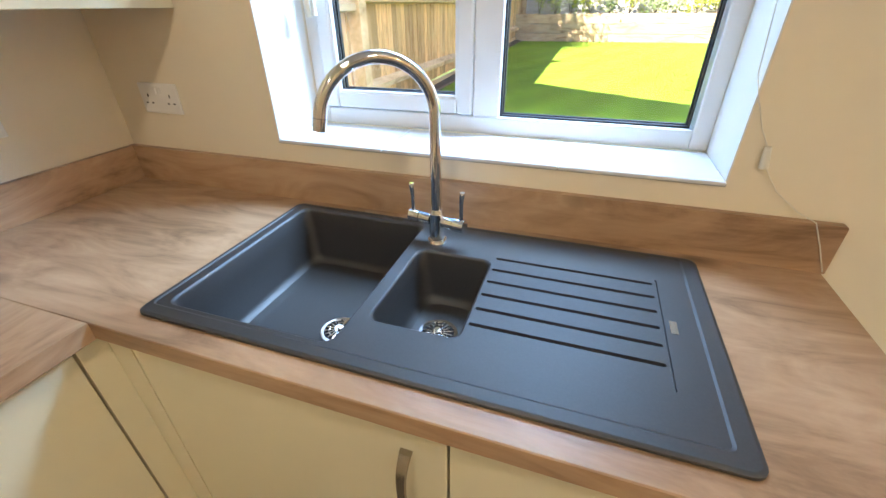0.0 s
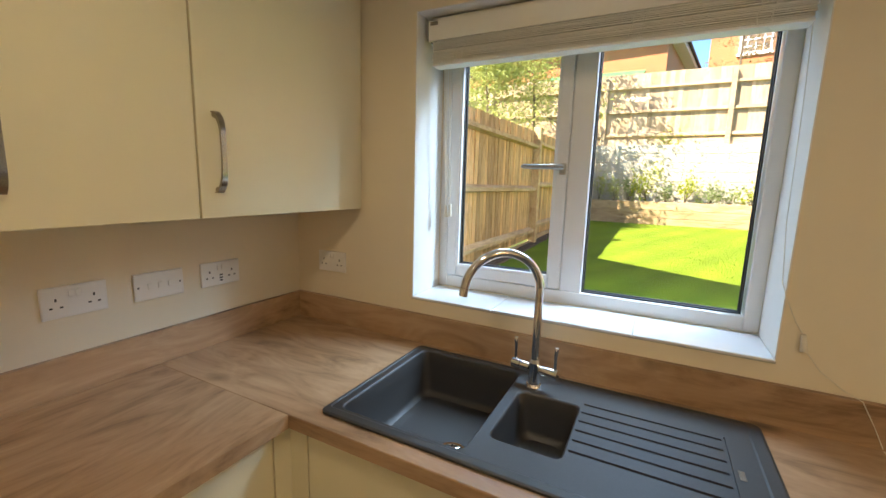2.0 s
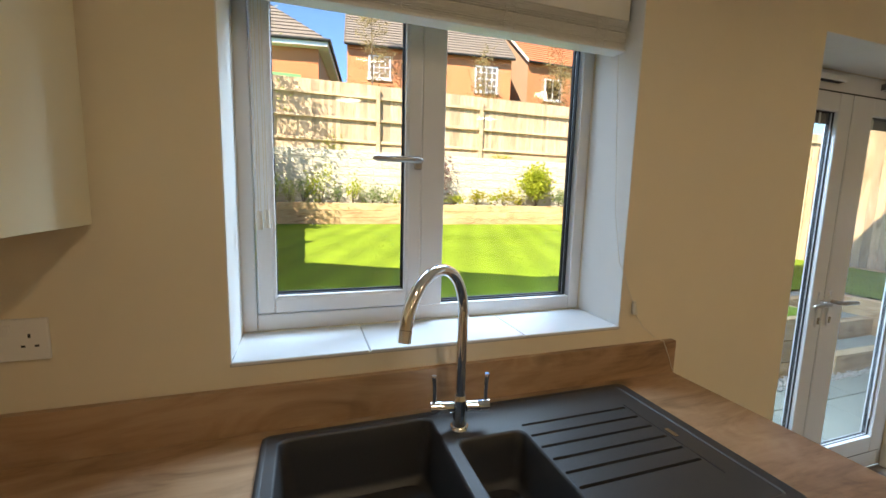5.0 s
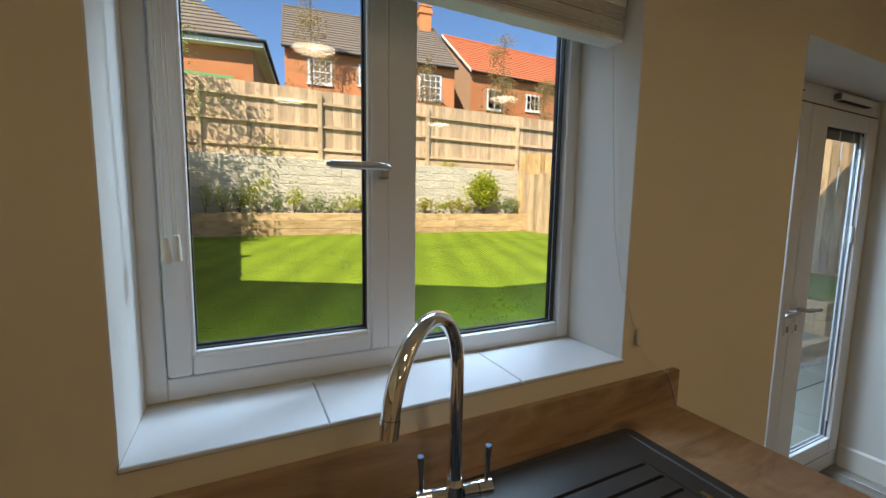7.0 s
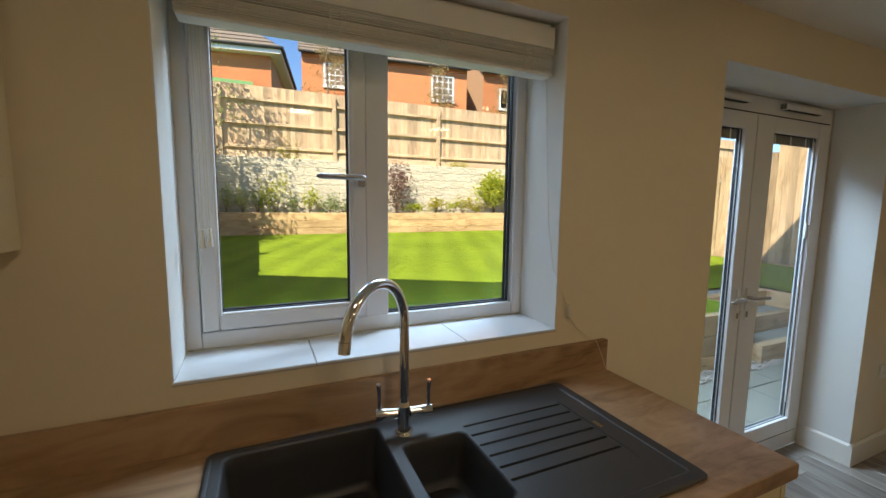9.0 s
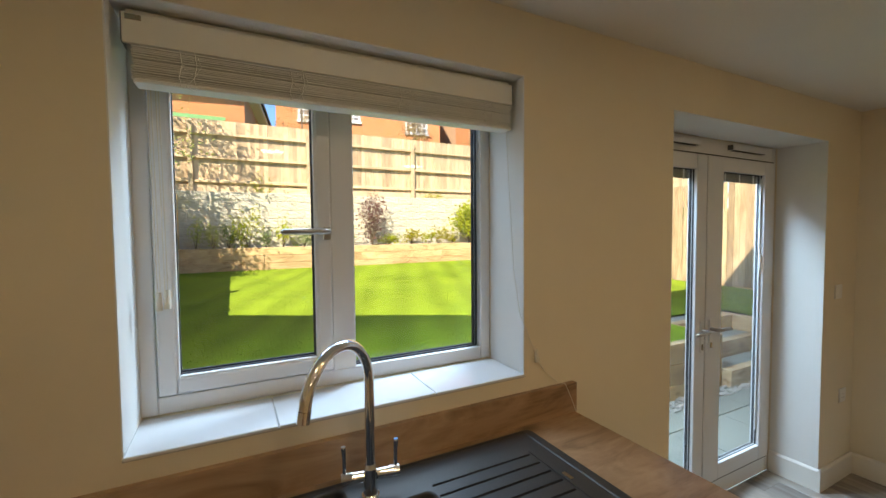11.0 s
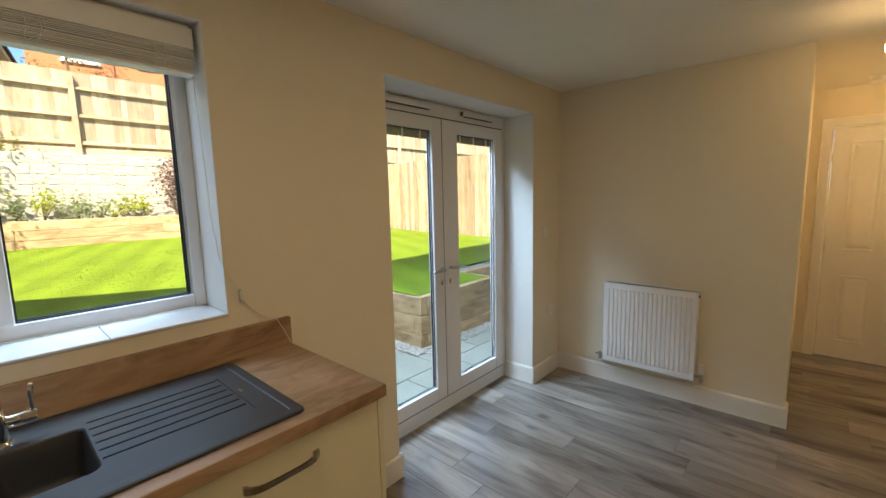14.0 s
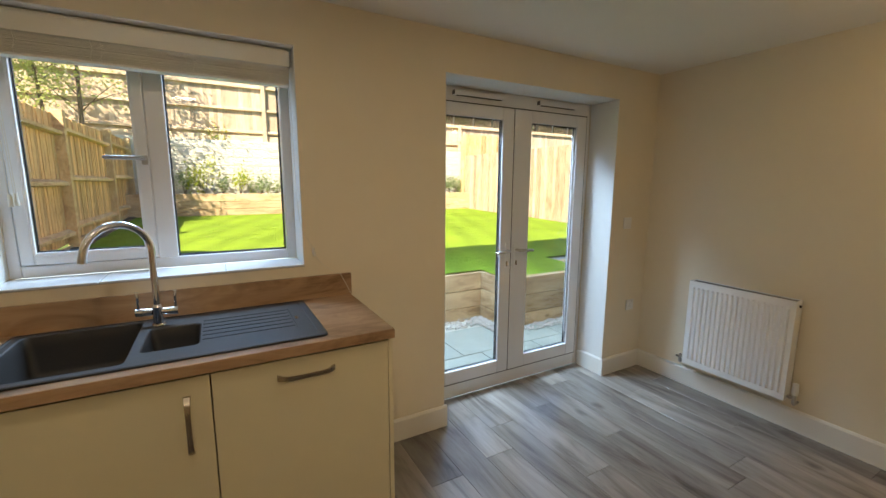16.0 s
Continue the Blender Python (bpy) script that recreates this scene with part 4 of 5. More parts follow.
# ---- hallway door ----
hdr = thing("door_2", (6.02, -2.035, 0), "white moulded four-panel door, shut", "door", kind="structure")
part("door_lining", boxes((5.999, 6.15, HD1 - 0.028, HD1, 0, HDZ), (5.999, 6.15, HD0, HD0 + 0.028, 0, HDZ), (5.999, 6.15, HD0 + 0.028, HD1 - 0.028, HDZ - 0.028, HDZ)), GLOSS, hdr)
part("architrave", boxes((5.982, 5.9985, HD1 - 0.018, HD1 + 0.050, 0, HDZ + 0.05), (5.982, 5.9985, HD0 - 0.050, HD0 + 0.018, 0, HDZ + 0.05), (5.983, 5.9985, HD0 + 0.018, HD1 - 0.018, HDZ - 0.018, HDZ + 0.05), bevel=0.004), GLOSS, hdr)
L0, L1 = HD0 + 0.031, HD1 - 0.031
dl = part("door_leaf", boxes((6.012, 6.052, L0, L1, 0.006, HDZ - 0.031)), GLOSS, hdr)
mid = (L0 + L1) / 2
for y0, y1 in ((L0 + 0.11, mid - 0.05), (mid + 0.05, L1 - 0.11)):
    for z0, z1 in ((0.16, 0.745), (0.96, 1.875)):
        bm = boxes((6.004, 6.0118, y0, y0 + 0.016, z0, z1), (6.004, 6.0118, y1 - 0.016, y1, z0, z1), (6.0045, 6.0118, y0 + 0.016, y1 - 0.016, z0, z0 + 0.016), (6.0045, 6.0118, y0 + 0.016, y1 - 0.016, z1 - 0.016, z1), bevel=0.003)
        pn = part("panel_moulding", bm, GLOSS, dl)
        bm = bmesh.new()
        v0 = [bm.verts.new((6.0116, y, z)) for y, z in ((y0 + 0.024, z0 + 0.024), (y1 - 0.024, z0 + 0.024), (y1 - 0.024, z1 - 0.024), (y0 + 0.024, z1 - 0.024))]
        v1 = [bm.verts.new((6.0045, y, z)) for y, z in ((y0 + 0.045, z0 + 0.045), (y1 - 0.045, z0 + 0.045), (y1 - 0.045, z1 - 0.045), (y0 + 0.045, z1 - 0.045))]
        bridge(bm, v0, v1)
        bm.faces.new(v1)
        part("raised_panel", bm, GLOSS, pn)
for z in (0.25, 0.98, 1.75):
    part("hinge", boxes((6.003, 6.0115, L1 - 0.004, L1 + 0.008, z - 0.04, z + 0.04), bevel=0.002), BRASSY, dl, "brass butt hinge")
bm = rod(bmesh.new(), (6.0115, L0 + 0.06, 1.0), (6.002, L0 + 0.06, 1.0), 0.026, seg=20)
rod(bm, (6.002, L0 + 0.06, 1.0), (5.965, L0 + 0.06, 1.0), 0.009, seg=12)
tube(bm, [(5.965, L0 + 0.052, 1.0), (5.962, L0 + 0.10, 1.0), (5.964, L0 + 0.17, 1.0)], 0.009, 12)
part("handle", bm, CHROME, dl, "chrome lever handle", True)

# ---- ceiling fittings ----
def pendant(x, y, strength):
    pd = thing("pendant_lamp", (x, y, CEIL_Z), "bare lit bulb in a white pendant lampholder", "pendant lamp", "pendant lamps")
    part("ceiling_rose", rod(bmesh.new(), (x, y, CEIL_Z), (x, y, CEIL_Z - 0.022), 0.038, 0.030, 24), PLATE, pd, smooth=True)
    part("flex", rod(bmesh.new(), (x, y, CEIL_Z - 0.022), (x, y, 2.205), 0.0035, seg=8), PLATE, pd)
    bm = rod(bmesh.new(), (x, y, 2.208), (x, y, 2.148), 0.014, 0.019, 18)
    rod(bm, (x, y, 2.176), (x, y, 2.168), 0.024, seg=18)
    part("lampholder", bm, PLATE, pd, smooth=True)
    part("holder_band", rod(bmesh.new(), (x, y, 2.188), (x, y, 2.193), 0.0185, seg=18), DARK, pd, "dark ring")
    part("holder_band", rod(bmesh.new(), (x, y, 2.150), (x, y, 2.154), 0.0205, seg=18), DARK, pd, "dark ring")
    bm = bmesh.new()
    bmesh.ops.create_uvsphere(bm, u_segments=20, v_segments=12, radius=0.031, matrix=Matrix.LocRotScale((x, y, 2.118), None, (1.05, 1.05, 0.95)))
    part("bulb", bm, glow("lit_bulb", (1.0, 0.66, 0.31), strength), pd, "glowing warm bulb", True)


pendant(3.94, -1.80, 22.0)
pendant(5.35, -2.52, 98.0)
sd = thing("smoke_detector", (5.68, -1.89, CEIL_Z), "white round smoke detector on the ceiling", "smoke detector")
part("housing", rod(bmesh.new(), (5.68, -1.89, CEIL_Z - 0.034), (5.68, -1.89, CEIL_Z - 0.008), 0.040, 0.052, 28), PLATE, sd, smooth=True)
part("base_plate", rod(bmesh.new(), (5.68, -1.89, CEIL_Z - 0.008), (5.68, -1.89, CEIL_Z), 0.055, seg=28), PLATE, sd, smooth=True)
DL_GLOW = glow("lit_downlight", WARM, 20.0)
for x, y in ((1.15, -1.10), (2.60, -1.45), (1.15, -2.35), (2.60, -2.60)):
    dlt = thing("downlight", (x, y, CEIL_Z), "round recessed ceiling downlight, lit", "downlight", "kitchen downlights")
    bm = bmesh.new()
    ra_, rb_ = [[bm.verts.new((x + r * math.cos(a), y + r * math.sin(a), z)) for a in np.linspace(0, 2 * math.pi, 24, endpoint=False)] for r, z in ((0.045, CEIL_Z - 0.0005), (0.038, CEIL_Z - 0.006))]
    rc_ = [bm.verts.new((x + 0.032 * math.cos(a), y + 0.032 * math.sin(a), CEIL_Z - 0.002)) for a in np.linspace(0, 2 * math.pi, 24, endpoint=False)]
    bridge(bm, ra_, rb_)
    bridge(bm, rb_, rc_)
    part("bezel", bm, PLATE, dlt, smooth=True)
    part("lens", rod(bmesh.new(), (x, y, CEIL_Z - 0.0025), (x, y, CEIL_Z - 0.0015), 0.031, seg=24), DL_GLOW, dlt)
    downlight(x, y, 0.92)

# ---- garden: ground, lawn, patio ----
def lawn_z(y):
    return 0.50 + 0.20 * max(0.0, min(1.0, (y - 1.3) / 8.3))


bm = bmesh.new()
prof = [(-400, -0.12), (1.84, -0.12), (1.86, 0.42), (9.6, 0.58), (10.45, 0.60), (10.46, 2.58), (14, 2.9), (30, 3.2), (600, 4.0)]
ra_, rb_ = [bm.verts.new((-500, y, z)) for y, z in prof], [bm.verts.new((500, y, z)) for y, z in prof]
for i in range(len(prof) - 1):
    bm.faces.new((ra_[i], ra_[i + 1], rb_[i + 1], rb_[i]))
structure("ground", bm, EARTH, "grassy ground stretching away around the house", "ground")
bm = bmesh.new()
gx, gy = np.linspace(-0.33, 8.76, 60), np.linspace(1.36, 9.58, 60)
rows = []
for y in gy:
    rows.append([bm.verts.new((x, y, lawn_z(y) + 0.012 * noise.noise((x * 0.7, y * 0.7, 0)))) for x in gx])
for a, b in zip(rows, rows[1:]):
    for i in range(len(a) - 1):
        if not (b[i].co.y < 1.80 and a[i + 1].co.x < 4.05) and not (5.15 < a[i].co.x < 6.5 and b[i].co.y < 2.1):
            bm.faces.new((a[i], a[i + 1], b[i + 1], b[i]))
bmesh.ops.delete(bm, geom=[v for v in bm.verts if not v.link_faces], context="VERTS")
structure("lawn", bm, LAWN, "bright green mown lawn", "lawn", True)
rng = np.random.default_rng(3)
N = 60000
px, py = rng.uniform(-0.32, 8.74, N), 1.38 + 8.18 * rng.random(N) ** 1.25
ok = ~((py < 1.84) & (px < 4.08)) & ~((px > 5.1) & (px < 6.55) & (py < 2.14))
px, py = px[ok], py[ok]
N = len(px)
pz = np.array([lawn_z(v) for v in py]) - 0.004
hh, aa, le = rng.uniform(0.009, 0.021, N), rng.uniform(0, 2 * np.pi, N), rng.uniform(-0.02, 0.02, (N, 2))
wv = 0.0035
v = np.empty((N, 3, 3))
v[:, 0] = np.stack([px - wv * np.cos(aa), py - wv * np.sin(aa), pz], 1)
v[:, 1] = np.stack([px + wv * np.cos(aa), py + wv * np.sin(aa), pz], 1)
v[:, 2] = np.stack([px + le[:, 0], py + le[:, 1], pz + hh], 1)
me = bpy.data.meshes.new("grass")
me.from_pydata(v.reshape(-1, 3).tolist(), [], np.arange(3 * N).reshape(-1, 3).tolist())
me.materials.append(BLADE)
tagged(new("grass", me), "short mown green grass blades on the lawn", "grass", kind="stuff")

# bare soil edge between the lawn and the side fence
bm = bmesh.new()
edge_rows = []
for y in np.linspace(1.9, 9.58, 90):
    e = -0.27 + 0.04 * noise.noise((y * 1.7, 3.0, 0)) + 0.025 * noise.noise((y * 7.0, 9.0, 0))
    edge_rows.append([bm.verts.new((x, y, lawn_z(y) + h)) for x, h in ((-0.395, 0.022), (-0.335, 0.024 + 0.010 * noise.noise((y * 9, 0, 1))), (e, 0.018), (e + 0.02, -0.015))])
for a, b in zip(edge_rows, edge_rows[1:]):
    for q in range(3):
        bm.faces.new((a[q], a[q + 1], b[q + 1], b[q]))
structure("soil_edge", bm, SOIL_DRY, "dark bare soil strip along the timber fence", "soil", True)

# patio and gravel
pt = thing("patio", (3.5, 0.8, -0.06), "pale stone slab patio outside the doors", "patio", kind="structure")
part("bedding", boxes((-0.35, 8.75, 0.31, 1.75, -0.11, -0.062)), MORTAR, pt)
random.seed(2)
for j, (y0, y1) in enumerate(((0.32, 0.91), (0.92, 1.51))):
    sx = 0.4 + 0.42 * j
    while sx < 8.6:
        wd = random.choice((0.6, 0.9, 0.6))
        part("slab", boxes((sx, sx + wd - 0.006, y0, y1 - 0.002, -0.062, -0.045 + random.uniform(-0.002, 0.002)), bevel=0.004), SLAB, pt)
        sx += wd
verts, faces = [], []
rng = np.random.default_rng(8)
shape = [(1, 0, 0), (-1, 0, 0), (0, 1, 0), (0, -1, 0), (0, 0, 1), (0, 0, -1)]
tri = [(0, 2, 4), (2, 1, 4), (1, 3, 4), (3, 0, 4), (2, 0, 5), (1, 2, 5), (3, 1, 5), (0, 3, 5)]
for k in range(2600):
    u = rng.random()
    if u < 0.45:
        c = (rng.uniform(0.5, 3.97), rng.uniform(1.52, 1.74))
    elif u < 0.58:
        c = (rng.uniform(3.80, 3.96), rng.uniform(1.2, 1.74))
    else:
        c = (rng.uniform(3.9, 7.6), rng.uniform(1.12, 1.28))
    s = rng.uniform(0.008, 0.018, 3)
    b = len(verts)
    z = -0.042 + rng.uniform(0, 0.02)
    verts += [(c[0] + p[0] * s[0] + rng.uniform(-.003, .003), c[1] + p[1] * s[1] + rng.uniform(-.003, .003), z + p[2] * s[2] * 0.8) for p in shape]
    faces += [(b + i, b + j, b + q) for i, j, q in tri]
me = bpy.data.meshes.new("gravel")
me.from_pydata(verts, [], faces)
me.materials.append(GRAVEL)
tagged(new("gravel", me), "pale gravel strip at the foot of the sleepers", "gravel", kind="stuff")


# ---- timber sleeper walls ----
def sleeper_x(parent, x0, x1, y0, y1, z0, z1, seed):
    random.seed(seed)
    x = x0
    while x < x1 - 0.02:
        e = min(x + 2.4, x1)
        part("sleeper", boxes((x + 0.002, e - 0.002, y0 + random.uniform(-.004, .004), y1, z0 + 0.002, z1 - 0.002), bevel=0.006), SLEEPER_X, parent)
        x = e


rw = thing("retaining_wall", (3.0, 1.5, -0.06), "new timber sleeper retaining wall below the lawn", "retaining wall")
for k in range(3):
    z0 = -0.10 + 0.2 * k
    sleeper_x(rw, 0.2, 3.965, 1.75, 1.85, z0, z0 + 0.2, 20 + k)
    part("sleeper", boxes((3.967, 4.067, 1.292 if k != 1 else 1.392, 1.85, z0 + 0.002, z0 + 0.198), bevel=0.006), SLEEPER_Y, rw)
    part("sleeper", boxes((4.069 if k != 1 else 3.967, 5.30, 1.290, 1.390, z0 + 0.002, z0 + 0.198), bevel=0.006), SLEEPER_X, rw)
    sleeper_x(rw, 6.45, 8.7, 1.290, 1.390, z0, z0 + 0.2, 40 + k)
st = thing("garden_steps", (5.87, 1.6, -0.05), "timber sleeper steps up to the lawn", "steps")
for k, (y0, z1) in enumerate(((1.20, 0.14), (1.50, 0.32), (1.80, 0.50))):
    part("riser", boxes((5.302, 6.448, y0, y0 + 0.1, -0.06, z1 - 0.001), bevel=0.006), SLEEPER_X, st)
    part("tread", boxes((5.302, 6.448, y0 + 0.102, y0 + 0.298, -0.06, z1 - 0.006)), SLAB, st, "pale stone tread")
part("side_sleeper", boxes((5.20, 5.30, 1.392, 2.12, -0.06, 0.5), bevel=0.006), SLEEPER_Y, st)
part("side_sleeper", boxes((6.45, 6.55, 1.392, 2.12, -0.06, 0.5), bevel=0.006), SLEEPER_Y, st)

bed = thing("raised_bed", (4.3, 9.65, 0.68), "long raised flower bed of new timber sleepers", "raised bed")
for k in range(3):
    z0 = 0.66 + 0.19 * k
    sleeper_x(bed, -0.42, -0.42 + 1.3 + 0.6 * (k % 2), 9.6, 9.7, z0, z0 + 0.19, 60 + k)
    sleeper_x(bed, -0.42 + 1.3 + 0.6 * (k % 2), 9.6, 9.6, 9.7, z0, z0 + 0.19, 70 + k)
bm = bmesh.new()
rows = []
rng = np.random.default_rng(5)
for y in np.linspace(9.702, 10.31, 6):
    rows.append([bm.verts.new((x, y, 1.185 + rng.uniform(-0.02, 0.03))) for x in np.linspace(-0.42, 9.6, 120)])
for a, b in zip(rows, rows[1:]):
    bridge_rows = [(a[i], a[i + 1], b[i + 1], b[i]) for i in range(len(a) - 1)]
    for f in bridge_rows:
        bm.faces.new(f)
part("soil", bm, SOIL, bed, "dark bare soil", True)

# ---- block wall with the back fence on it ----
bw = tagged(part("wall_garden", boxes((-0.6, 8.98, 10.316, 10.5, 0.5, 2.60)), MORTAR), "pale split-faced stone block garden wall", "garden wall", kind="structure")
random.seed(9)
block_meshes = []
for v_ in range(6):
    bm = boxes((-0.218, 0.218, -0.02, 0.012, -0.105, 0.105), bevel=0.008)
    bmesh.ops.subdivide_edges(bm, edges=[e for e in bm.edges if e.calc_length() > 0.15], cuts=5, use_grid_fill=True)
    for q in bm.verts:
        if q.co.y < -0.015:
            q.co.y += 0.016 * noise.noise((q.co.x * 14 + v_ * 7, q.co.z * 17, v_)) + 0.008 * noise.noise((q.co.x * 37, q.co.z * 41, v_ * 3))
    me = bpy.data.meshes.new("block")
    bm.to_mesh(me)
    bm.free()
    me.materials.append(BLOCK)
    block_meshes.append(me)
for r in range(7):
    z = 2.495 - 0.222 * r
    for c in range(22):
        x = -0.36 + 0.446 * c + (0.223 if r % 2 else 0)
        if x > 8.8:
            continue
        ob = new("block", random.choice(block_meshes))
        ob.location = (x, 10.325, z)
        ob.parent = bw
bf = thing("back_fence", (4.3, 10.45, 2.60), "weathered feather-edge timber fence above the block wall", "fence")
POSTS = [-6.3, -3.2, -0.04, 2.68, 5.72, 8.92, 12.1, 15.2, 18.3, 21.4]
for x in POSTS:
    part("post", boxes((x - 0.05, x + 0.05, 10.36, 10.46, 2.602, 4.28), bevel=0.005), RAIL_X, bf)
for a, b in zip(POSTS, POSTS[1:]):
    for z in (2.86, 3.44, 4.02):
        bm = bmesh.new()
        extrude_poly(bm, [(10.465, z - 0.045), (10.400, z - 0.03), (10.400, z + 0.03), (10.465, z + 0.045)], 0, a + 0.051, b - 0.051)
        part("rail", bm, RAIL_X, bf)
    part("gravel_board", boxes((a + 0.051, b - 0.051, 10.44, 10.466, 2.602, 2.76), bevel=0.003), RAIL_X, bf)


def board_mesh(name, h, material, axis, half=0.055, thick=0.016):
    bm = bmesh.new()
    poly = [(-half, 0.0), (half, 0.0), (half, 0.006), (-half, thick)]
    if axis == 1:
        poly = [(q, p) for p, q in poly]
    extrude_poly(bm, poly, 2, 0, h)
    bmesh.ops.recalc_face_normals(bm, faces=bm.faces)
    me = bpy.data.meshes.new(name)
    bm.to_mesh(me)
    bm.free()
    me.materials.append(material)
    return me


def board_run(parent, me, n, place, seed, turn=0.0):
    random.seed(seed)
    for k in range(n):
        ob = new("board", me)
        x, y, z = place(k)
        ob.location = Vector((x, y, z + random.uniform(-0.004, 0.004))) - ORIGIN[parent.name]
        ob.rotation_euler = (random.uniform(-0.004, 0.004), random.uniform(-0.005, 0.005), turn + random.uniform(-0.03, 0.03))
        ob.parent = parent


bb = board_mesh("board", 1.74, FENCE_OLD, 0, 0.053, 0.022)
board_run(bf, bb, 270, lambda k: (-6.4 + 0.103 * k, 10.472, 2.62), 31, 0.10)
gp = thing("gravel_strip_plants", (5.9, 10.42, 2.6), "weeds growing along the top of the block wall", "weeds")

# left boundary fence, rails towards the garden
lfz = thing("side_fence", (-0.4, 5.4, 0.5), "golden feather-edge timber fence with rails and posts", "fence")
LP = [0.35, 2.25, 5.25, 8.1, 10.3]
for y in LP:
    z = lawn_z(y)
    part("post", boxes((-0.43, -0.31, y - 0.055, y + 0.055, z - 0.12, z + 1.83), bevel=0.006), RAIL_Y, lfz)
for a, b in zip(LP, LP[1:]):
    z0 = lawn_z((a + b) / 2)
    for dz in (0.26, 0.92, 1.58):
        bm = bmesh.new()
        extrude_poly(bm, [(-0.415, z0 + dz - 0.045), (-0.335, z0 + dz - 0.030), (-0.335, z0 + dz + 0.012), (-0.415, z0 + dz + 0.045)], 1, a + 0.056, b - 0.056)
        part("rail", bm, RAIL_Y, lfz)
    part("gravel_board", boxes((-0.42, -0.392, a + 0.056, b - 0.056, z0 - 0.1, z0 + 0.08), bevel=0.003), RAIL_Y, lfz)
board_run(lfz, board_mesh("board", 1.70, FENCE, 1, 0.060, 0.026), 97, lambda k: (-0.437, 0.36 + 0.1035 * k, lawn_z(0.36 + 0.1035 * k) + 0.08), 32, -0.12)

# right boundary fence, boards towards the garden
rfz = thing("boundary_fence", (8.86, 5.4, 0.5), "tall close-board timber fence at the lawn edge", "fence")
for y in (0.6, 3.0, 5.4, 7.8, 10.1):
    part("post", boxes((8.875, 8.975, y - 0.05, y + 0.05, lawn_z(y) - 0.1, 2.86 if y < 3.2 else 2.40), bevel=0.005), RAIL_Y, rfz)
part("gravel_board", boxes((8.850, 8.876, 0.3, 3.05, -0.05, 0.56), bevel=0.004), RAIL_Y, rfz)
for dz in (0.3, 0.95, 1.55):
    part("rail", boxes((8.850, 8.874, 0.3, 10.2, 0.6 + dz, 0.69 + dz)), RAIL_Y, rfz)
board_run(rfz, board_mesh("board", 2.34, FENCE_SIDE, 1, 0.048, 0.022), 96, lambda k: (8.828, 0.3 + 0.1035 * k, 0.55 if k < 27 else 0.10), 33)
gt = thing("side_gate", (9.4, 9.9, 0.7), "tall vertical-board timber screen beside the flower bed", "fence panel")
part("frame_post", boxes((8.70, 8.80, 9.86, 9.96, 0.7, 3.05), bevel=0.005), RAIL_Y, gt)
part("frame_rail", boxes((8.80, 10.6, 9.92, 9.96, 2.5, 2.6)), RAIL_X, gt)
part("frame_rail", boxes((8.80, 10.6, 9.92, 9.96, 1.0, 1.1)), RAIL_X, gt)
board_run(gt, board_mesh("board", 2.2, FENCE, 0), 18, lambda k: (8.82 + 0.1035 * k, 9.90, 0.95), 34)


# ---- planting ----
def leaf_cloud(pts, size, rng, fold=0.35):
    """Folded pointed leaves, two triangles each side of a midrib, at points with random turns."""
    n = len(pts)
    s = size * rng.uniform(0.6, 1.3, n)
    d = rng.normal(size=(n, 3))
    d[:, 2] *= 0.6
    d /= np.linalg.norm(d, axis=1)[:, None]
    up_ = rng.normal(size=(n, 3))
    w = np.cross(d, up_)
    w /= np.linalg.norm(w, axis=1)[:, None] + 1e-9
    nn = np.cross(d, w)
    p = np.asarray(pts)
    tip, base = p + d * s[:, None], p - d * s[:, None] * 0.2
    lft = p + (w * 0.36 + nn * fold * 0.3) * s[:, None] + d * s[:, None] * 0.3
    rgt = p + (-w * 0.36 + nn * fold * 0.3) * s[:, None] + d * s[:, None] * 0.3
    v = np.stack([base, lft, tip, rgt], 1).reshape(-1, 3)
    i = np.arange(n)[:, None] * 4
    f = np.concatenate([i + [0, 1, 2], i + [0, 2, 3]], 0)
    return v, f


def np_part(name, v, f, material, parent, label=""):
    me = bpy.data.meshes.new(name)
    v = np.asarray(v) - np.array(ORIGIN[parent.name])
    me.from_pydata(v.tolist(), [], f.tolist())
    me.materials.append(material)
    ob = new(name, me)
    ob.parent = parent
    ORIGIN[ob.name] = ORIGIN[parent.name]
    return tagged(ob, label)


def stems(parent, base, ends, r, material=BARK):
    bm = bmesh.new()
    for e in ends:
        b = Vector(base)
        e = Vector(e)
        m = (b + e) / 2 + Vector((0.06 * (e.x - b.x), 0.06 * (e.y - b.y), 0.04))
        tube(bm, [b, m, e], [r, r * 0.7, r * 0.3], 5)
    return part("stem", bm, material, parent)


def shrub(name, label, at, rx, rz, n, size, material, seed, open_=0.0):
    rng = np.random.default_rng(seed)
    ob = thing(name, at, label, "shrub", "flower bed plants")
    lumps = max(4, int(9 * rx / 0.3))
    cs = np.stack([rng.normal(0, 0.42 * rx, lumps), rng.normal(0, 0.3 * rx, lumps), rz * rng.uniform(0.35, 0.92, lumps)], 1)
    k = rng.integers(0, lumps, n)
    pts = cs[k] + rng.normal(size=(n, 3)) * np.array([0.24 * rx, 0.2 * rx, 0.17 * rz]) * (1 + open_)
    pts[:, 2] = np.abs(pts[:, 2]) + 0.02
    pts += np.array(at)
    stems(ob, at, [Vector(c) + Vector(at) for c in cs], 0.008)
    v, f = leaf_cloud(pts, size, rng)
    np_part("leaves", v, f, material, ob)
    return ob


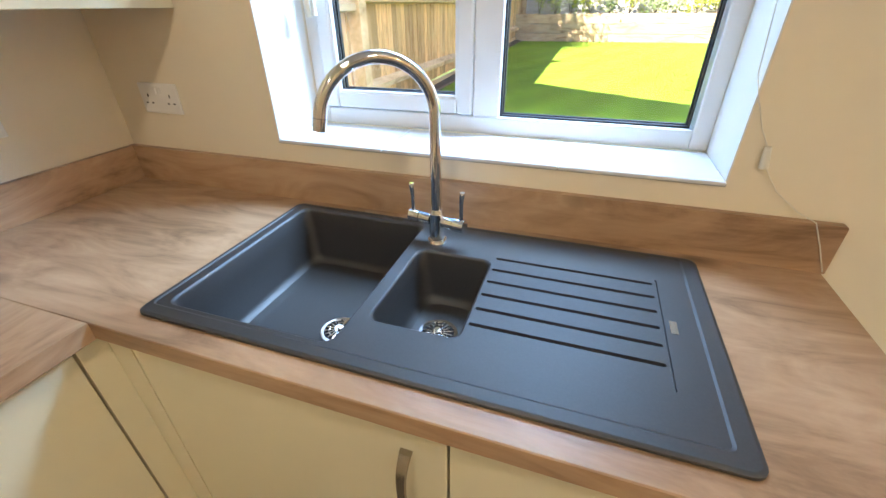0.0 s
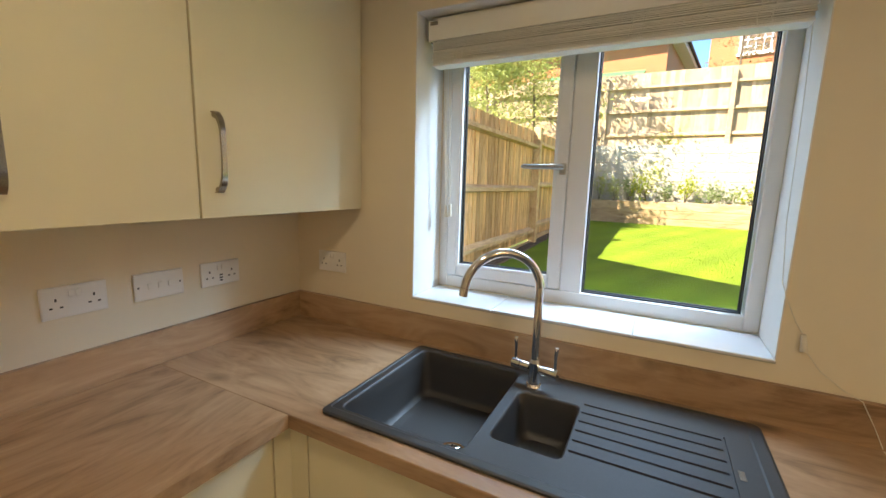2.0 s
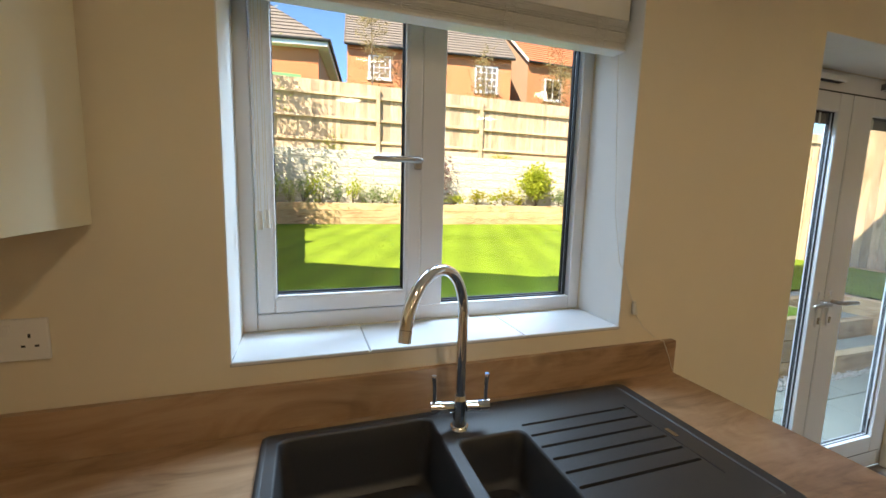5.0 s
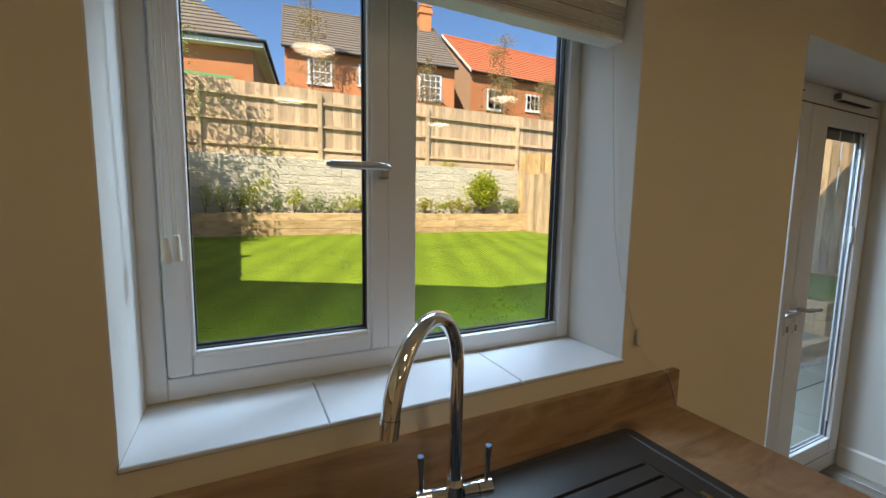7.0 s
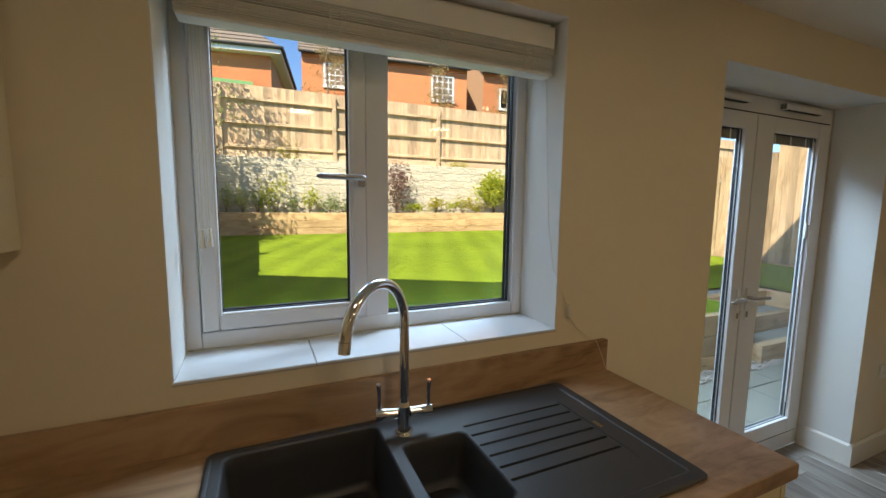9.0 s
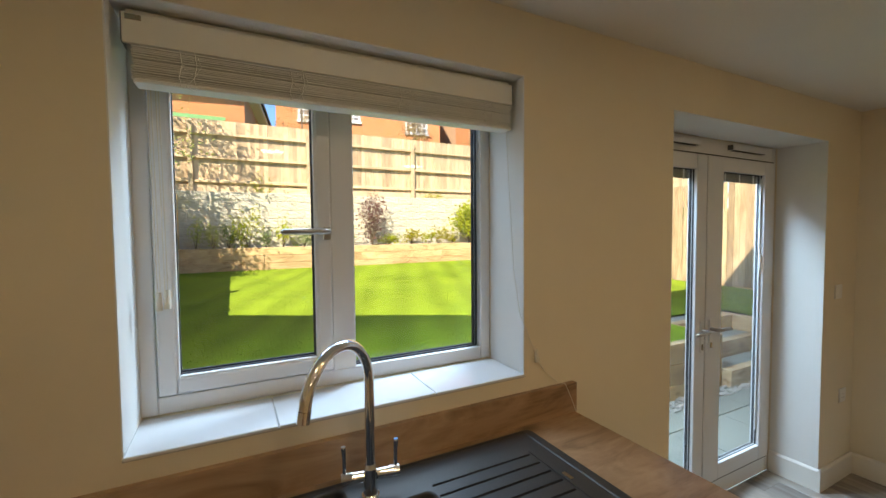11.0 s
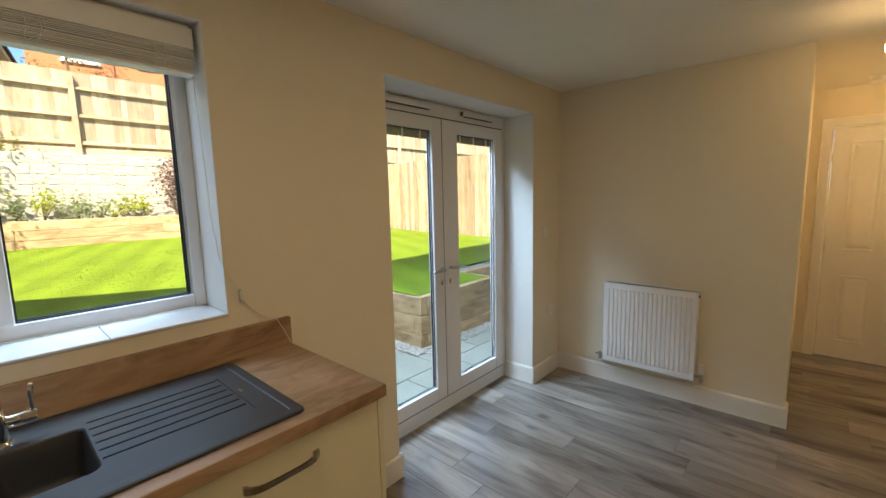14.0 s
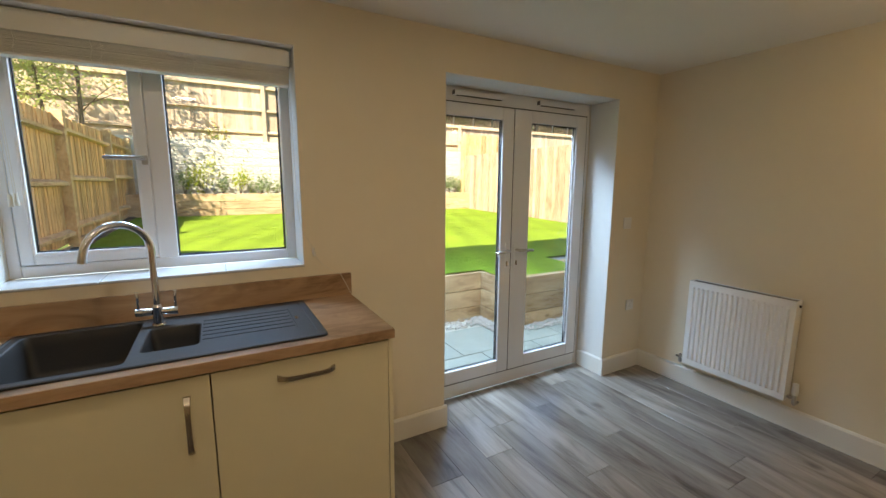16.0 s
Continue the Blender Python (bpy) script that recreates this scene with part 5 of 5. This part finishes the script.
BEDZ = 1.19
shrub("purple_shrub", "dark purple-leaved shrub in the flower bed", (4.30, 9.98, BEDZ), 0.50, 1.25, 1150, 0.052, LEAF_PURP, 1, 0.15)
shrub("lime_shrub", "rounded lime-green leafy shrub in the flower bed", (7.45, 10.0, BEDZ), 0.55, 1.08, 1900, 0.085, LEAF_YEL, 2)
SMALL = [(0.05, 0.12, 0.55, 110, LEAF, "dark green"), (0.40, 0.14, 0.48, 130, LEAF, "green"), (0.72, 0.18, 0.46, 150, LEAF_SAGE, "grey-green"),
         (1.15, 0.26, 0.78, 260, LEAF_YEL, "light green"), (1.55, 0.16, 0.36, 110, LEAF_SAGE, "grey-green"), (1.95, 0.2, 0.58, 170, LEAF_YEL, "light green"),
         (2.45, 0.24, 0.50, 190, LEAF_SAGE, "grey-green"), (2.85, 0.18, 0.34, 110, LEAF_SAGE, "grey-green"), (3.25, 0.22, 0.46, 170, LEAF_YEL, "light green"), (3.60, 0.15, 0.30, 110, LEAF_YEL, "light green"),
         (4.75, 0.25, 0.26, 170, LEAF_YEL, "light green"), (5.5, 0.25, 0.36, 190, LEAF_GOLD, "golden"), (6.05, 0.16, 0.28, 110, LEAF_YEL, "light green"), (6.35, 0.22, 0.42, 190, LEAF_GOLD, "golden"), (6.85, 0.18, 0.26, 120, LEAF_GOLD, "golden"),
         (8.20, 0.20, 0.42, 160, LEAF_SAGE, "grey-green"), (8.50, 0.18, 0.40, 140, LEAF_SAGE, "grey-green"), (8.62, 0.12, 0.44, 110, LEAF, "dark green")]
for i, (x, r, h, n, m, word) in enumerate(SMALL):
    shrub("bedding_plant", "small " + word + " bedding plant in the flower bed", (x, 9.92 + 0.05 * (i % 3), BEDZ), r * 1.2, h, int(n * 1.7), 0.055, m, 100 + i, 0.3)
rng = np.random.default_rng(77)
for k, x in enumerate((1.5, 6.4)):
    pts = np.stack([rng.normal(x, 0.2, 90), rng.normal(10.37, 0.02, 90), 2.62 + np.abs(rng.normal(0, 0.26 if k == 0 else 0.08, 90))], 1)
    v, f = leaf_cloud(pts, 0.05, rng)
    np_part("weed", v, f, LEAF_YEL, gp)


def tree(name, label, base, height, crown, n, size, material, seed, spread, lean=(0, 0), trunk=0.06):
    """Tapered leaning trunk, limbs, twigs and leaves in clumps at the limbs' ends; crown: share of the height that stays bare."""
    rng = np.random.default_rng(seed)
    ob = thing(name, base, label, "tree")
    b = Vector(base)
    bm = bmesh.new()
    tpts = [b + Vector((lean[0] * u * u + 0.05 * math.sin(5 * u), lean[1] * u * u + 0.04 * math.sin(4 * u + 1), height * u)) for u in np.linspace(0, 1, 9)]
    tube(bm, tpts, [trunk * (1 - 0.85 * u) for u in np.linspace(0, 1, 9)], 8)
    part("trunk", bm, BARK, ob, smooth=True)
    bm = bmesh.new()
    ends = []
    for k in range(26):
        u = rng.uniform(crown, 0.97)
        i = u * 8
        p = tpts[int(i)].lerp(tpts[min(int(i) + 1, 8)], i - int(i))
        a, L = rng.uniform(0, 2 * math.pi), spread * (1.15 - 0.75 * (u - crown) / (1 - crown)) * rng.uniform(0.6, 1.1)
        e = p + Vector((math.cos(a) * L, math.sin(a) * L, L * rng.uniform(0.3, 0.9)))
        tube(bm, [p, p.lerp(e, 0.5) + Vector((0, 0, 0.05 * L)), e], [trunk * 0.32 * (1.1 - u), trunk * 0.2 * (1.1 - u), 0.004], 5)
        ends += [(p.lerp(e, s), 0.16 * spread + 0.05) for s in (0.45, 0.7, 0.9, 1.0)]
    part("limbs", bm, BARK, ob)
    k = rng.integers(0, len(ends), n)
    c = np.array([list(ends[i][0]) for i in k])
    s = np.array([ends[i][1] for i in k])
    pts = c + rng.normal(size=(n, 3)) * s[:, None] * np.array([1, 1, 0.8])
    v, f = leaf_cloud(pts, size, rng)
    np_part("crown", v, f, material, ob)
    return ob


tree("garden_tree", "small leafy tree beyond the timber fence", (-1.0, 9.0, 0.6), 5.6, 0.40, 1900, 0.066, LEAF, 5, 1.05, (0.35, 0.1), 0.06)
tree("garden_tree", "leafy green tree beyond the timber fence", (-2.5, 8.0, 0.6), 5.0, 0.34, 10500, 0.058, LEAF, 6, 1.55, (0.0, 0.1), 0.07)
tree("garden_tree", "leafy green tree beyond the timber fence", (-1.75, 6.6, 0.55), 3.8, 0.42, 6500, 0.054, LEAF, 16, 0.85, (-0.1, 0.1), 0.05)
tree("garden_tree", "leafy green tree beyond the timber fence", (-1.15, 7.7, 0.55), 4.2, 0.50, 2000, 0.050, LEAF, 26, 0.55, (-0.05, 0.1), 0.05)
tree("birch_tree", "slender young birch tree in front of houses", (3.35, 16.2, 2.9), 7.2, 0.30, 2600, 0.075, LEAF_BIRCH, 7, 0.75, (0.1, 0), 0.05)
tree("birch_tree", "slender young birch tree in front of houses", (12.0, 16.0, 2.9), 6.2, 0.32, 2800, 0.075, LEAF_BIRCH, 8, 0.95, (0.1, 0), 0.05)
tree("birch_tree", "slender young birch tree in front of houses", (14.6, 16.2, 2.9), 5.0, 0.30, 1900, 0.075, LEAF_BIRCH, 9, 0.7, (0.2, 0), 0.05)
tree("birch_tree", "slender young birch tree in front of houses", (8.2, 16.2, 2.9), 4.8, 0.32, 1300, 0.08, LEAF_BIRCH, 10, 0.7, (0.1, 0), 0.05)


# ---- houses beyond ----
def sheet_courses(bm, a, b, c, d, rows, lift):
    """A roof slope from eave a-b to ridge d-c in overlapping courses."""
    a, b, c, d = (Vector(p) for p in (a, b, c, d))
    nrm = (b - a).cross(d - a).normalized()
    for k in range(rows):
        u0, u1 = k / rows, min(1.0, (k + 1.15) / rows)
        p = [a.lerp(d, u0), b.lerp(c, u0), b.lerp(c, u1), a.lerp(d, u1)]
        lo = [p[0] + nrm * lift, p[1] + nrm * lift, p[2], p[3]]
        vs = [bm.verts.new(q) for q in lo]
        bm.faces.new(vs)
        fs = [bm.verts.new(q) for q in (p[0] - nrm * 0.01, p[1] - nrm * 0.01)]
        bm.faces.new((vs[1], vs[0], fs[0], fs[1]))
    return bm


def far_window(parent, m, x0, x1, z0, z1, cols, rws):
    """A small-paned window set in a facade whose local x runs along it and whose y points inwards."""
    def put(name, rows_, material, par, label="", bevel=0.0):
        bm = boxes(*rows_, bevel=bevel)
        bmesh.ops.transform(bm, matrix=m, verts=bm.verts)
        return part(name, bm, material, par, label)
    w = put("window", [(x0, x1, -0.03, 0.04, z0, z0 + 0.07), (x0, x1, -0.03, 0.04, z1 - 0.07, z1), (x0, x0 + 0.07, -0.031, 0.04, z0 + 0.07, z1 - 0.07), (x1 - 0.07, x1, -0.031, 0.04, z0 + 0.07, z1 - 0.07)], UPVC, parent, "white small-paned window")
    put("sill", [(x0 - 0.05, x1 + 0.05, -0.08, 0.0, z0 - 0.07, z0 - 0.001)], UPVC, w)
    bars = [(x0 + (x1 - x0) * k / cols - 0.018, x0 + (x1 - x0) * k / cols + 0.018, -0.02, 0.03, z0 + 0.07, z1 - 0.07) for k in range(1, cols)]
    bars += [(x0 + 0.07, x1 - 0.07, -0.019, 0.031, z0 + (z1 - z0) * k / rws - 0.018, z0 + (z1 - z0) * k / rws + 0.018) for k in range(1, rws)]
    if bars:
        put("glazing_bars", bars, UPVC, w)
    put("pane", [(x0 + 0.06, x1 - 0.06, 0.0, 0.02, z0 + 0.06, z1 - 0.06)], PANE, w)
    put("lintel", [(x0 - 0.1, x1 + 0.1, -0.012, 0.0, z1 + 0.002, z1 + 0.2)], BRICK, parent)


def brick_face(parent, m, x0, x1, z0, z1, skip, seed):
    """Courses of single bricks, joined, standing proud of the mortar wall; skip: rectangles left open."""
    rng = np.random.default_rng(seed)
    verts, faces = [], []
    r = 0
    z = z0
    while z < z1 - 0.05:
        x = x0 - (0.1125 if r % 2 else 0)
        while x < x1:
            a, b = max(x, x0), min(x + 0.215, x1)
            if b - a > 0.03 and not any(a < s[1] and b > s[0] and z < s[3] and z + 0.065 > s[2] for s in skip):
                n = len(verts)
                y = -0.006 + rng.uniform(-0.001, 0.001)
                for q in ((a, y, z), (b, y, z), (b, y, z + 0.065), (a, y, z + 0.065), (a, 0.002, z), (b, 0.002, z), (b, 0.002, z + 0.065), (a, 0.002, z + 0.065)):
                    verts.append(m @ Vector(q))
                faces += [(n, n + 1, n + 2, n + 3), (n, n + 4, n + 5, n + 1), (n + 3, n + 2, n + 6, n + 7), (n, n + 3, n + 7, n + 4), (n + 1, n + 5, n + 6, n + 2)]
            x += 0.225
        z += 0.075
        r += 1
    me = bpy.data.meshes.new("bricks")
    o = ORIGIN[parent.name]
    me.from_pydata([list(q - o) for q in verts], [], faces)
    me.materials.append(BRICK)
    ob = new("bricks", me)
    ob.parent = parent
    return tagged(ob, kind="stuff")


def house(name, label, origin, turn, length, depth, ground, eave, ridge, roof, wins, seed, chimney=None, hip=False, zmin=4.0):
    """A gabled house: local x along the front, y into it. wins: (x0, x1, z0, z1, columns, rows)."""
    ob = thing(name, (origin[0], origin[1], ground), label, "house")
    m = Matrix.Translation((origin[0], origin[1], 0)) @ Matrix.Rotation(radians(turn), 4, "Z")

    def put(nm, bm, material, par=None, lab="", smooth=False):
        bmesh.ops.transform(bm, matrix=m, verts=bm.verts)
        return part(nm, bm, material, par or ob, lab, smooth)
    bm = bmesh.new()
    if hip:
        block(bm, 0, length, 0, depth, ground, eave)
    else:
        extrude_poly(bm, [(0, ground), (depth, ground), (depth, eave), (depth / 2, ridge - 0.1), (0, eave)], 0, 0, length)
    put("wall", bm, BRICK_JOINT, None, "red brick wall")
    brick_face(ob, m, 0, length, max(ground, zmin), eave - 0.02, [(w[0], w[1], w[2], w[3]) for w in wins], seed)
    ov = 0.32 if hip else 0.22
    drop = (ridge - eave) / (depth / 2) * ov
    n = 16
    if hip:
        h = depth / 2
        A, B, C, D = (-ov, -ov, eave - 0.02), (length + ov, -ov, eave - 0.02), (length - h, h, ridge), (h, h, ridge)
        put("roof", sheet_courses(bmesh.new(), A, B, C, D, n, 0.03), roof, None, "overlapping grey roof tiles")
        put("roof", sheet_courses(bmesh.new(), B, (length + ov, depth + ov, eave - 0.02), C, C, n, 0.03), roof)
        put("roof", sheet_courses(bmesh.new(), (length + ov, depth + ov, eave - 0.02), (-ov, depth + ov, eave - 0.02), D, C, n, 0.03), roof)
        put("roof", sheet_courses(bmesh.new(), (-ov, depth + ov, eave - 0.02), A, D, D, n, 0.03), roof)
        put("fascia", boxes((-ov, length + ov, -ov, -ov + 0.03, eave - 0.20, eave - 0.05), (length + ov - 0.03, length + ov, -ov + 0.03, depth + ov, eave - 0.20, eave - 0.05)), UPVC, None, "white fascia board")
        put("soffit", boxes((-ov, length + ov, -ov + 0.03, 0, eave - 0.20, eave - 0.185), (length, length + ov - 0.03, 0, depth + ov, eave - 0.20, eave - 0.185)), GLOSS)
        bm = tube(bmesh.new(), [(-ov, -ov - 0.05, eave - 0.04), (length + ov + 0.05, -ov - 0.05, eave - 0.04)], 0.05, 8)
        put("gutter", bm, DARK, None, "black gutter")
        bm = tube(bmesh.new(), [(length + ov + 0.05, -ov - 0.05, eave - 0.04), (length + ov + 0.05, depth + ov, eave - 0.04)], 0.05, 8)
        put("gutter", bm, DARK)
    else:
        put("roof", sheet_courses(bmesh.new(), (-0.12, -ov, eave - drop + 0.06), (length + 0.12, -ov, eave - drop + 0.06), (length + 0.12, depth / 2, ridge), (-0.12, depth / 2, ridge), n, 0.035), roof, None, "overlapping roof tiles")
        put("roof", sheet_courses(bmesh.new(), (length + 0.12, depth + ov, eave - drop + 0.06), (-0.12, depth + ov, eave - drop + 0.06), (-0.12, depth / 2, ridge), (length + 0.12, depth / 2, ridge), n, 0.035), roof)
        put("ridge_tiles", tube(bmesh.new(), [(-0.12, depth / 2, ridge), (length + 0.12, depth / 2, ridge)], 0.09, 8), roof)
        bm = tube(bmesh.new(), [(-0.1, -ov - 0.03, eave - drop + 0.02), (length + 0.1, -ov - 0.03, eave - drop + 0.02)], 0.055, 8)
        put("gutter", bm, DARK, None, "black gutter")
        put("corbel_course", boxes((0, length, -0.05, -0.001, eave - 0.30, eave - 0.16), bevel=0.005), BRICK)
        for xe in (-0.13, length + 0.09):
            bm = bmesh.new()
            extrude_poly(bm, [(-ov, eave - drop), (-ov, eave - drop + 0.12), (depth / 2, ridge + 0.06), (depth / 2, ridge - 0.08)], 0, xe, xe + 0.04)
            put("verge", bm, GLOSS if roof == ROOF_RED else ROOF_GREY)
    for w in wins:
        far_window(ob, m, *w)
    if chimney:
        cx, h = chimney
        ch = put("chimney", boxes((cx - 0.32, cx + 0.32, depth / 2 - 0.3, depth / 2 + 0.3, ridge - 0.6, ridge + h), (cx - 0.38, cx + 0.38, depth / 2 - 0.36, depth / 2 + 0.36, ridge + h - 0.35, ridge + h - 0.2), (cx - 0.36, cx + 0.36, depth / 2 - 0.34, depth / 2 + 0.34, ridge + h, ridge + h + 0.06)), BRICK, None, "red brick chimney")
        put("chimney_pot", rod(bmesh.new(), (cx, depth / 2, ridge + h + 0.06), (cx, depth / 2, ridge + h + 0.5), 0.12, 0.10, 12), ROOF_RED, ch)
    return ob


house("brick_house", "red brick house with grey tiled roof beyond fence", (2.60, 18.0), -7.0, 7.5, 7.0, 2.9, 7.95, 10.9, ROOF_GREY,
      [(0.90, 1.88, 6.50, 7.48, 4, 4), (3.02, 3.60, 6.62, 7.50, 2, 4), (5.75, 6.85, 6.30, 7.45, 4, 4)], 1, chimney=(7.0, 1.0))
house("brick_house", "red brick house with terracotta tiled roof beyond fence", (11.45, 18.0), 0.0, 11.0, 6.4, 2.9, 8.30, 11.0, ROOF_RED,
      [(1.0, 1.95, 6.45, 7.50, 2, 1), (3.5, 4.4, 6.65, 7.52, 3, 2), (6.1, 7.0, 6.5, 7.4, 2, 1)], 2)
house("bungalow", "low red brick building with hipped grey roof", (-8.15, 14.35), -9.0, 9.5, 6.5, 2.9, 6.05, 8.9, ROOF_GREY, [(1.2, 2.2, 4.2, 5.2, 2, 2), (5.1, 5.9, 4.35, 5.1, 2, 2)], 3, hip=True, zmin=3.4)
gs = thing("garden_shed", (-0.4, 11.9, 2.7), "timber shed with a green felt roof", "shed")
part("shed_wall", boxes((-1.9, 0.55, 11.5, 12.6, 2.7, 4.55)), FENCE_SIDE, gs)
bm = bmesh.new()
extrude_poly(bm, [(11.3, 4.50), (12.8, 4.98), (12.8, 5.03), (11.3, 4.56)], 0, -2.05, 0.72)
part("shed_roof", bm, GREEN, gs, "green felt roof")

# ---- unseen masses above the kitchen, added to cast the house's shadow on the garden ----
bm = bmesh.new()
# outline made up so that its top edge draws the shadow line
extrude_poly(bm, [(-4.5, CEIL_Z + 0.22), (9.0, CEIL_Z + 0.22), (9.0, 4.45), (0.8, 4.45), (-3.1, 6.4), (-4.5, 5.7)], 1, 0.0, 0.31)
extrude_poly(bm, [(-4.5, 5.5), (-3.1, 6.2), (0.8, 4.25), (9.0, 4.25), (9.0, 4.45), (0.8, 4.45), (-3.1, 6.4), (-4.5, 5.7)], 1, 0.311, 0.55)
structure("wall_upper_storey", bm, BRICK, "unseen wall above the kitchen, shaped to shade the garden", "wall")
structure("roof_slab", boxes((-4.5, 9.0, -5.0, 0.0, CEIL_Z + 0.22, CEIL_Z + 0.4)), ROOF_GREY, "unseen roof slab added over the kitchen", "roof")

# ---- floor planks, the last pieces ----
random.seed(11)
PW, PL = 0.182, 1.22
plank_mesh = {}


def plank(x0, x1, y0, y1):
    key = (round(x1 - x0, 3), round(y1 - y0, 3))
    if key not in plank_mesh:
        bm = boxes((-key[0] / 2, key[0] / 2, -key[1] / 2, key[1] / 2, -0.004, 0.0), bevel=0.0012)
        me = bpy.data.meshes.new("plank")
        bm.to_mesh(me)
        bm.free()
        me.materials.append(FLOOR)
        plank_mesh[key] = me
    ob = new("plank", plank_mesh[key])
    ob.location = ((x0 + x1) / 2, (y0 + y1) / 2, 0)
    ob.parent = floor


col = 0
x = 0.0
while x < 6.0:
    x1 = min(x + PW, 6.15)
    y = 0.26 - PL * (0.35 + 0.37 * (col % 3) + 0.11 * (col % 5)) % PL
    ys = [0.26]
    while y > -3.6:
        if ys[-1] - y > 0.05:
            ys.append(y)
        y -= PL
    ys.append(-3.6)
    for b, a in zip(ys, ys[1:]):
        plank(x + 0.0006, x1 - 0.0006, a + 0.0006, b - 0.0006)
    x += PW
    col += 1
